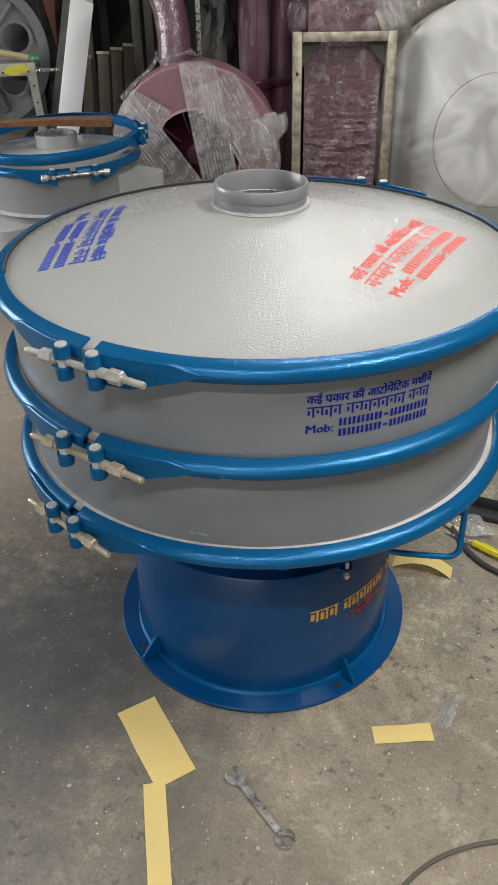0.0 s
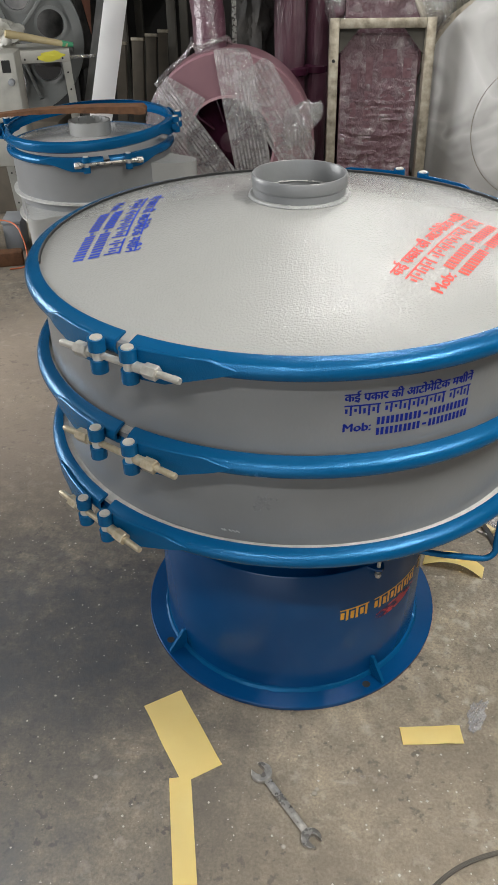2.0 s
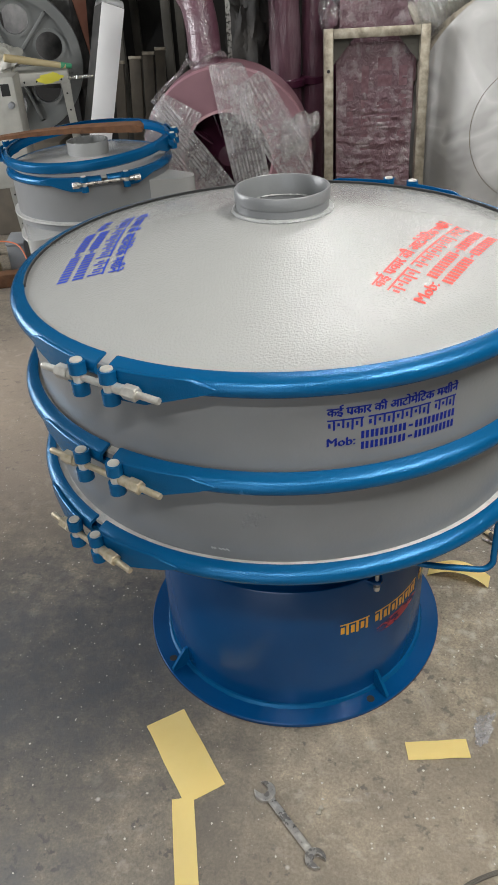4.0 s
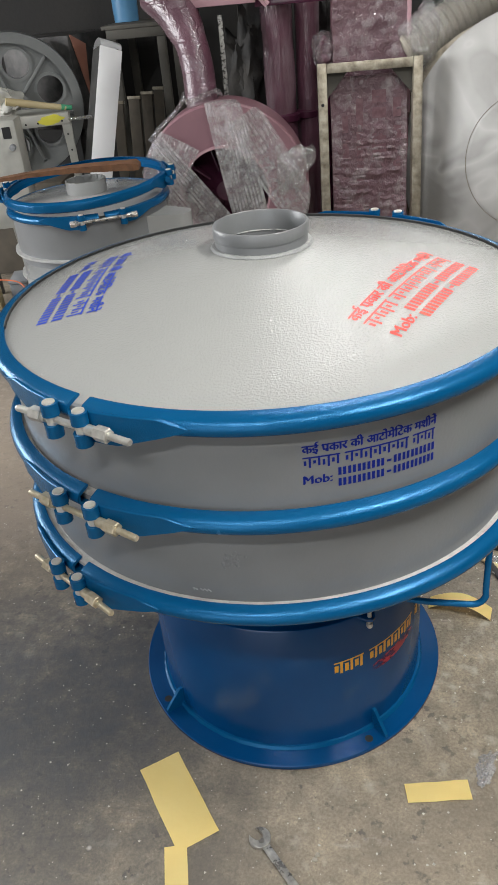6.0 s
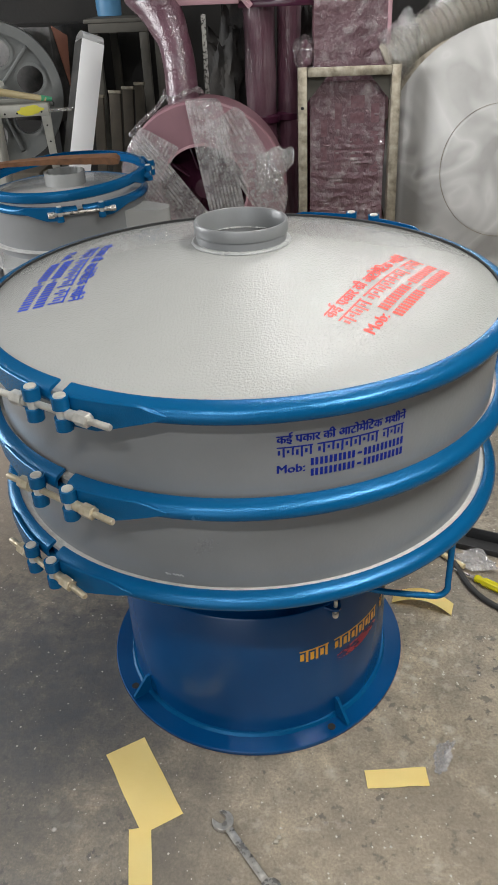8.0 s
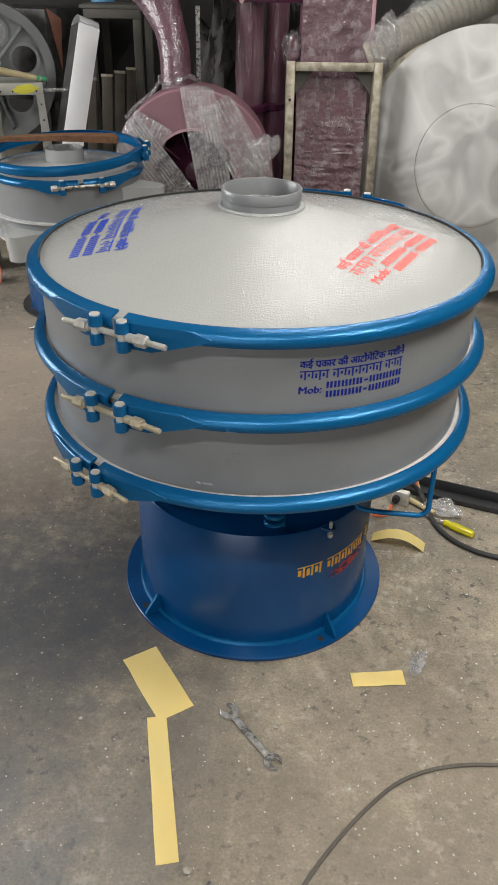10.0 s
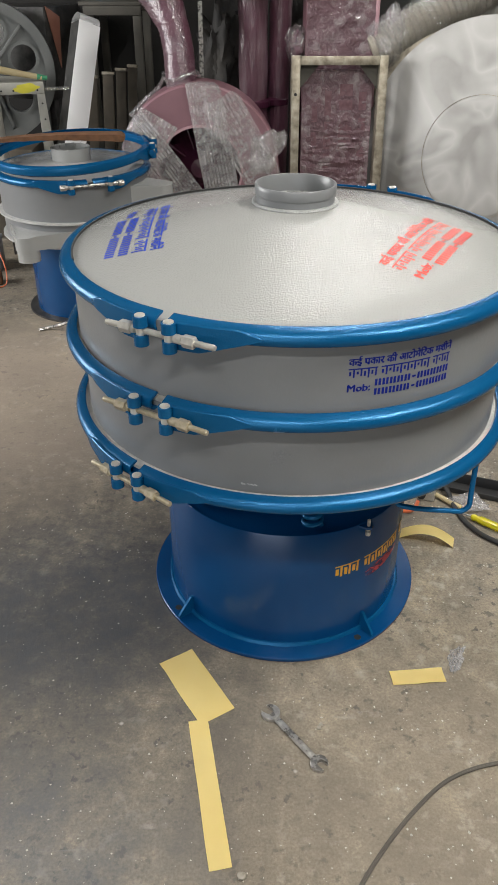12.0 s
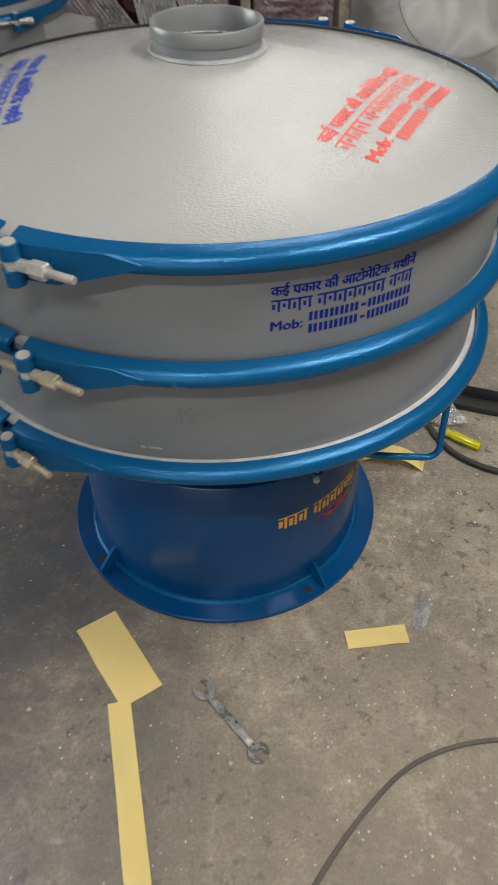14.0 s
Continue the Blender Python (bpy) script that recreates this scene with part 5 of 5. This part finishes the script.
part("knob", lathe([(0.0001, 0), (0.014, 0), (0.013, 0.016), (0.0001, 0.018)], 20), RUBBER, plug).matrix_local = pose(-0.012, -0.012, 0.026, 90, 0, 0)
fs = thing("film_scrap", "loose piece of clear film beside the screwdriver", "film scrap", at=pose(0.655, 0.285, 0.018, 0, 0, -20))
part("scrap", crumple((0.06, 0.035, 0.018), 18, 0.9, 4), SCRAP, fs)

# grit on the concrete
grit = bmesh.new()
g = random.Random(11)
for i in range(2700):
    x, y = g.uniform(-1.3, 1.1), g.uniform(-1.25, 1.2)
    if math.hypot(x, y) < 0.40:
        continue
    s = g.choice((0.0010, 0.0014, 0.0019, 0.0027, 0.0034 if x > 0 else 0.0016)) * g.uniform(0.7, 1.3)
    c = Vector((x, y, 0.0004))
    vs = [grit.verts.new(c + Vector((s * g.uniform(0.6, 1.3) * math.cos(a), s * g.uniform(0.6, 1.3) * math.sin(a), 0))) for a in (0, 1.6, 3.1, 4.7)]
    top = grit.verts.new(c + Vector((0, 0, s * 0.6)))
    for k in range(4):
        grit.faces.new((vs[k], vs[(k + 1) % 4], top))
GRIT = paint("pale_grit", (0.34, 0.32, 0.28), (0.62, 0.59, 0.52), 0.6, 0, 30, 0.0002, 0.2, 60)
tagged(link("grit", grit, GRIT, smooth=0), "pale grit and paint chips scattered over the concrete", "grit", kind="stuff")

# ---- lamp fittings over the machine ----
TUBE_GLASS, N, L, b = nodes_of("glowing_tube")
b.inputs["Emission Color"].default_value = (1.0, 0.96, 0.88, 1)
b.inputs["Emission Strength"].default_value = 6.0
# the fitting at y -2.20 is added to go with the front fill
for x, y, z, a in ((0.46, 1.60, 2.995, 90), (-0.30, -2.20, 3.095, 0), (1.45, -0.95, 3.095, 90), (1.6, 4.06, 2.54, 0)):
    t = thing("tube_lamp", "white fluorescent tube fitting under the roof", "lamp", "tube lamps", at=pose(x, y, z, 0, 0, a))
    part("housing", block(-0.62, 0.62, -0.05, 0.05, 0.02, 0.06, 0.005), WHITE, t)
    part("tube", rod([(-0.6, 0, 0), (0.6, 0, 0)], 0.013, 12), TUBE_GLASS, t)
    part("hanger", rod([(0, 0, 0.06), (0, 0, 3.6 - z)], 0.006, 8), RACK, t)
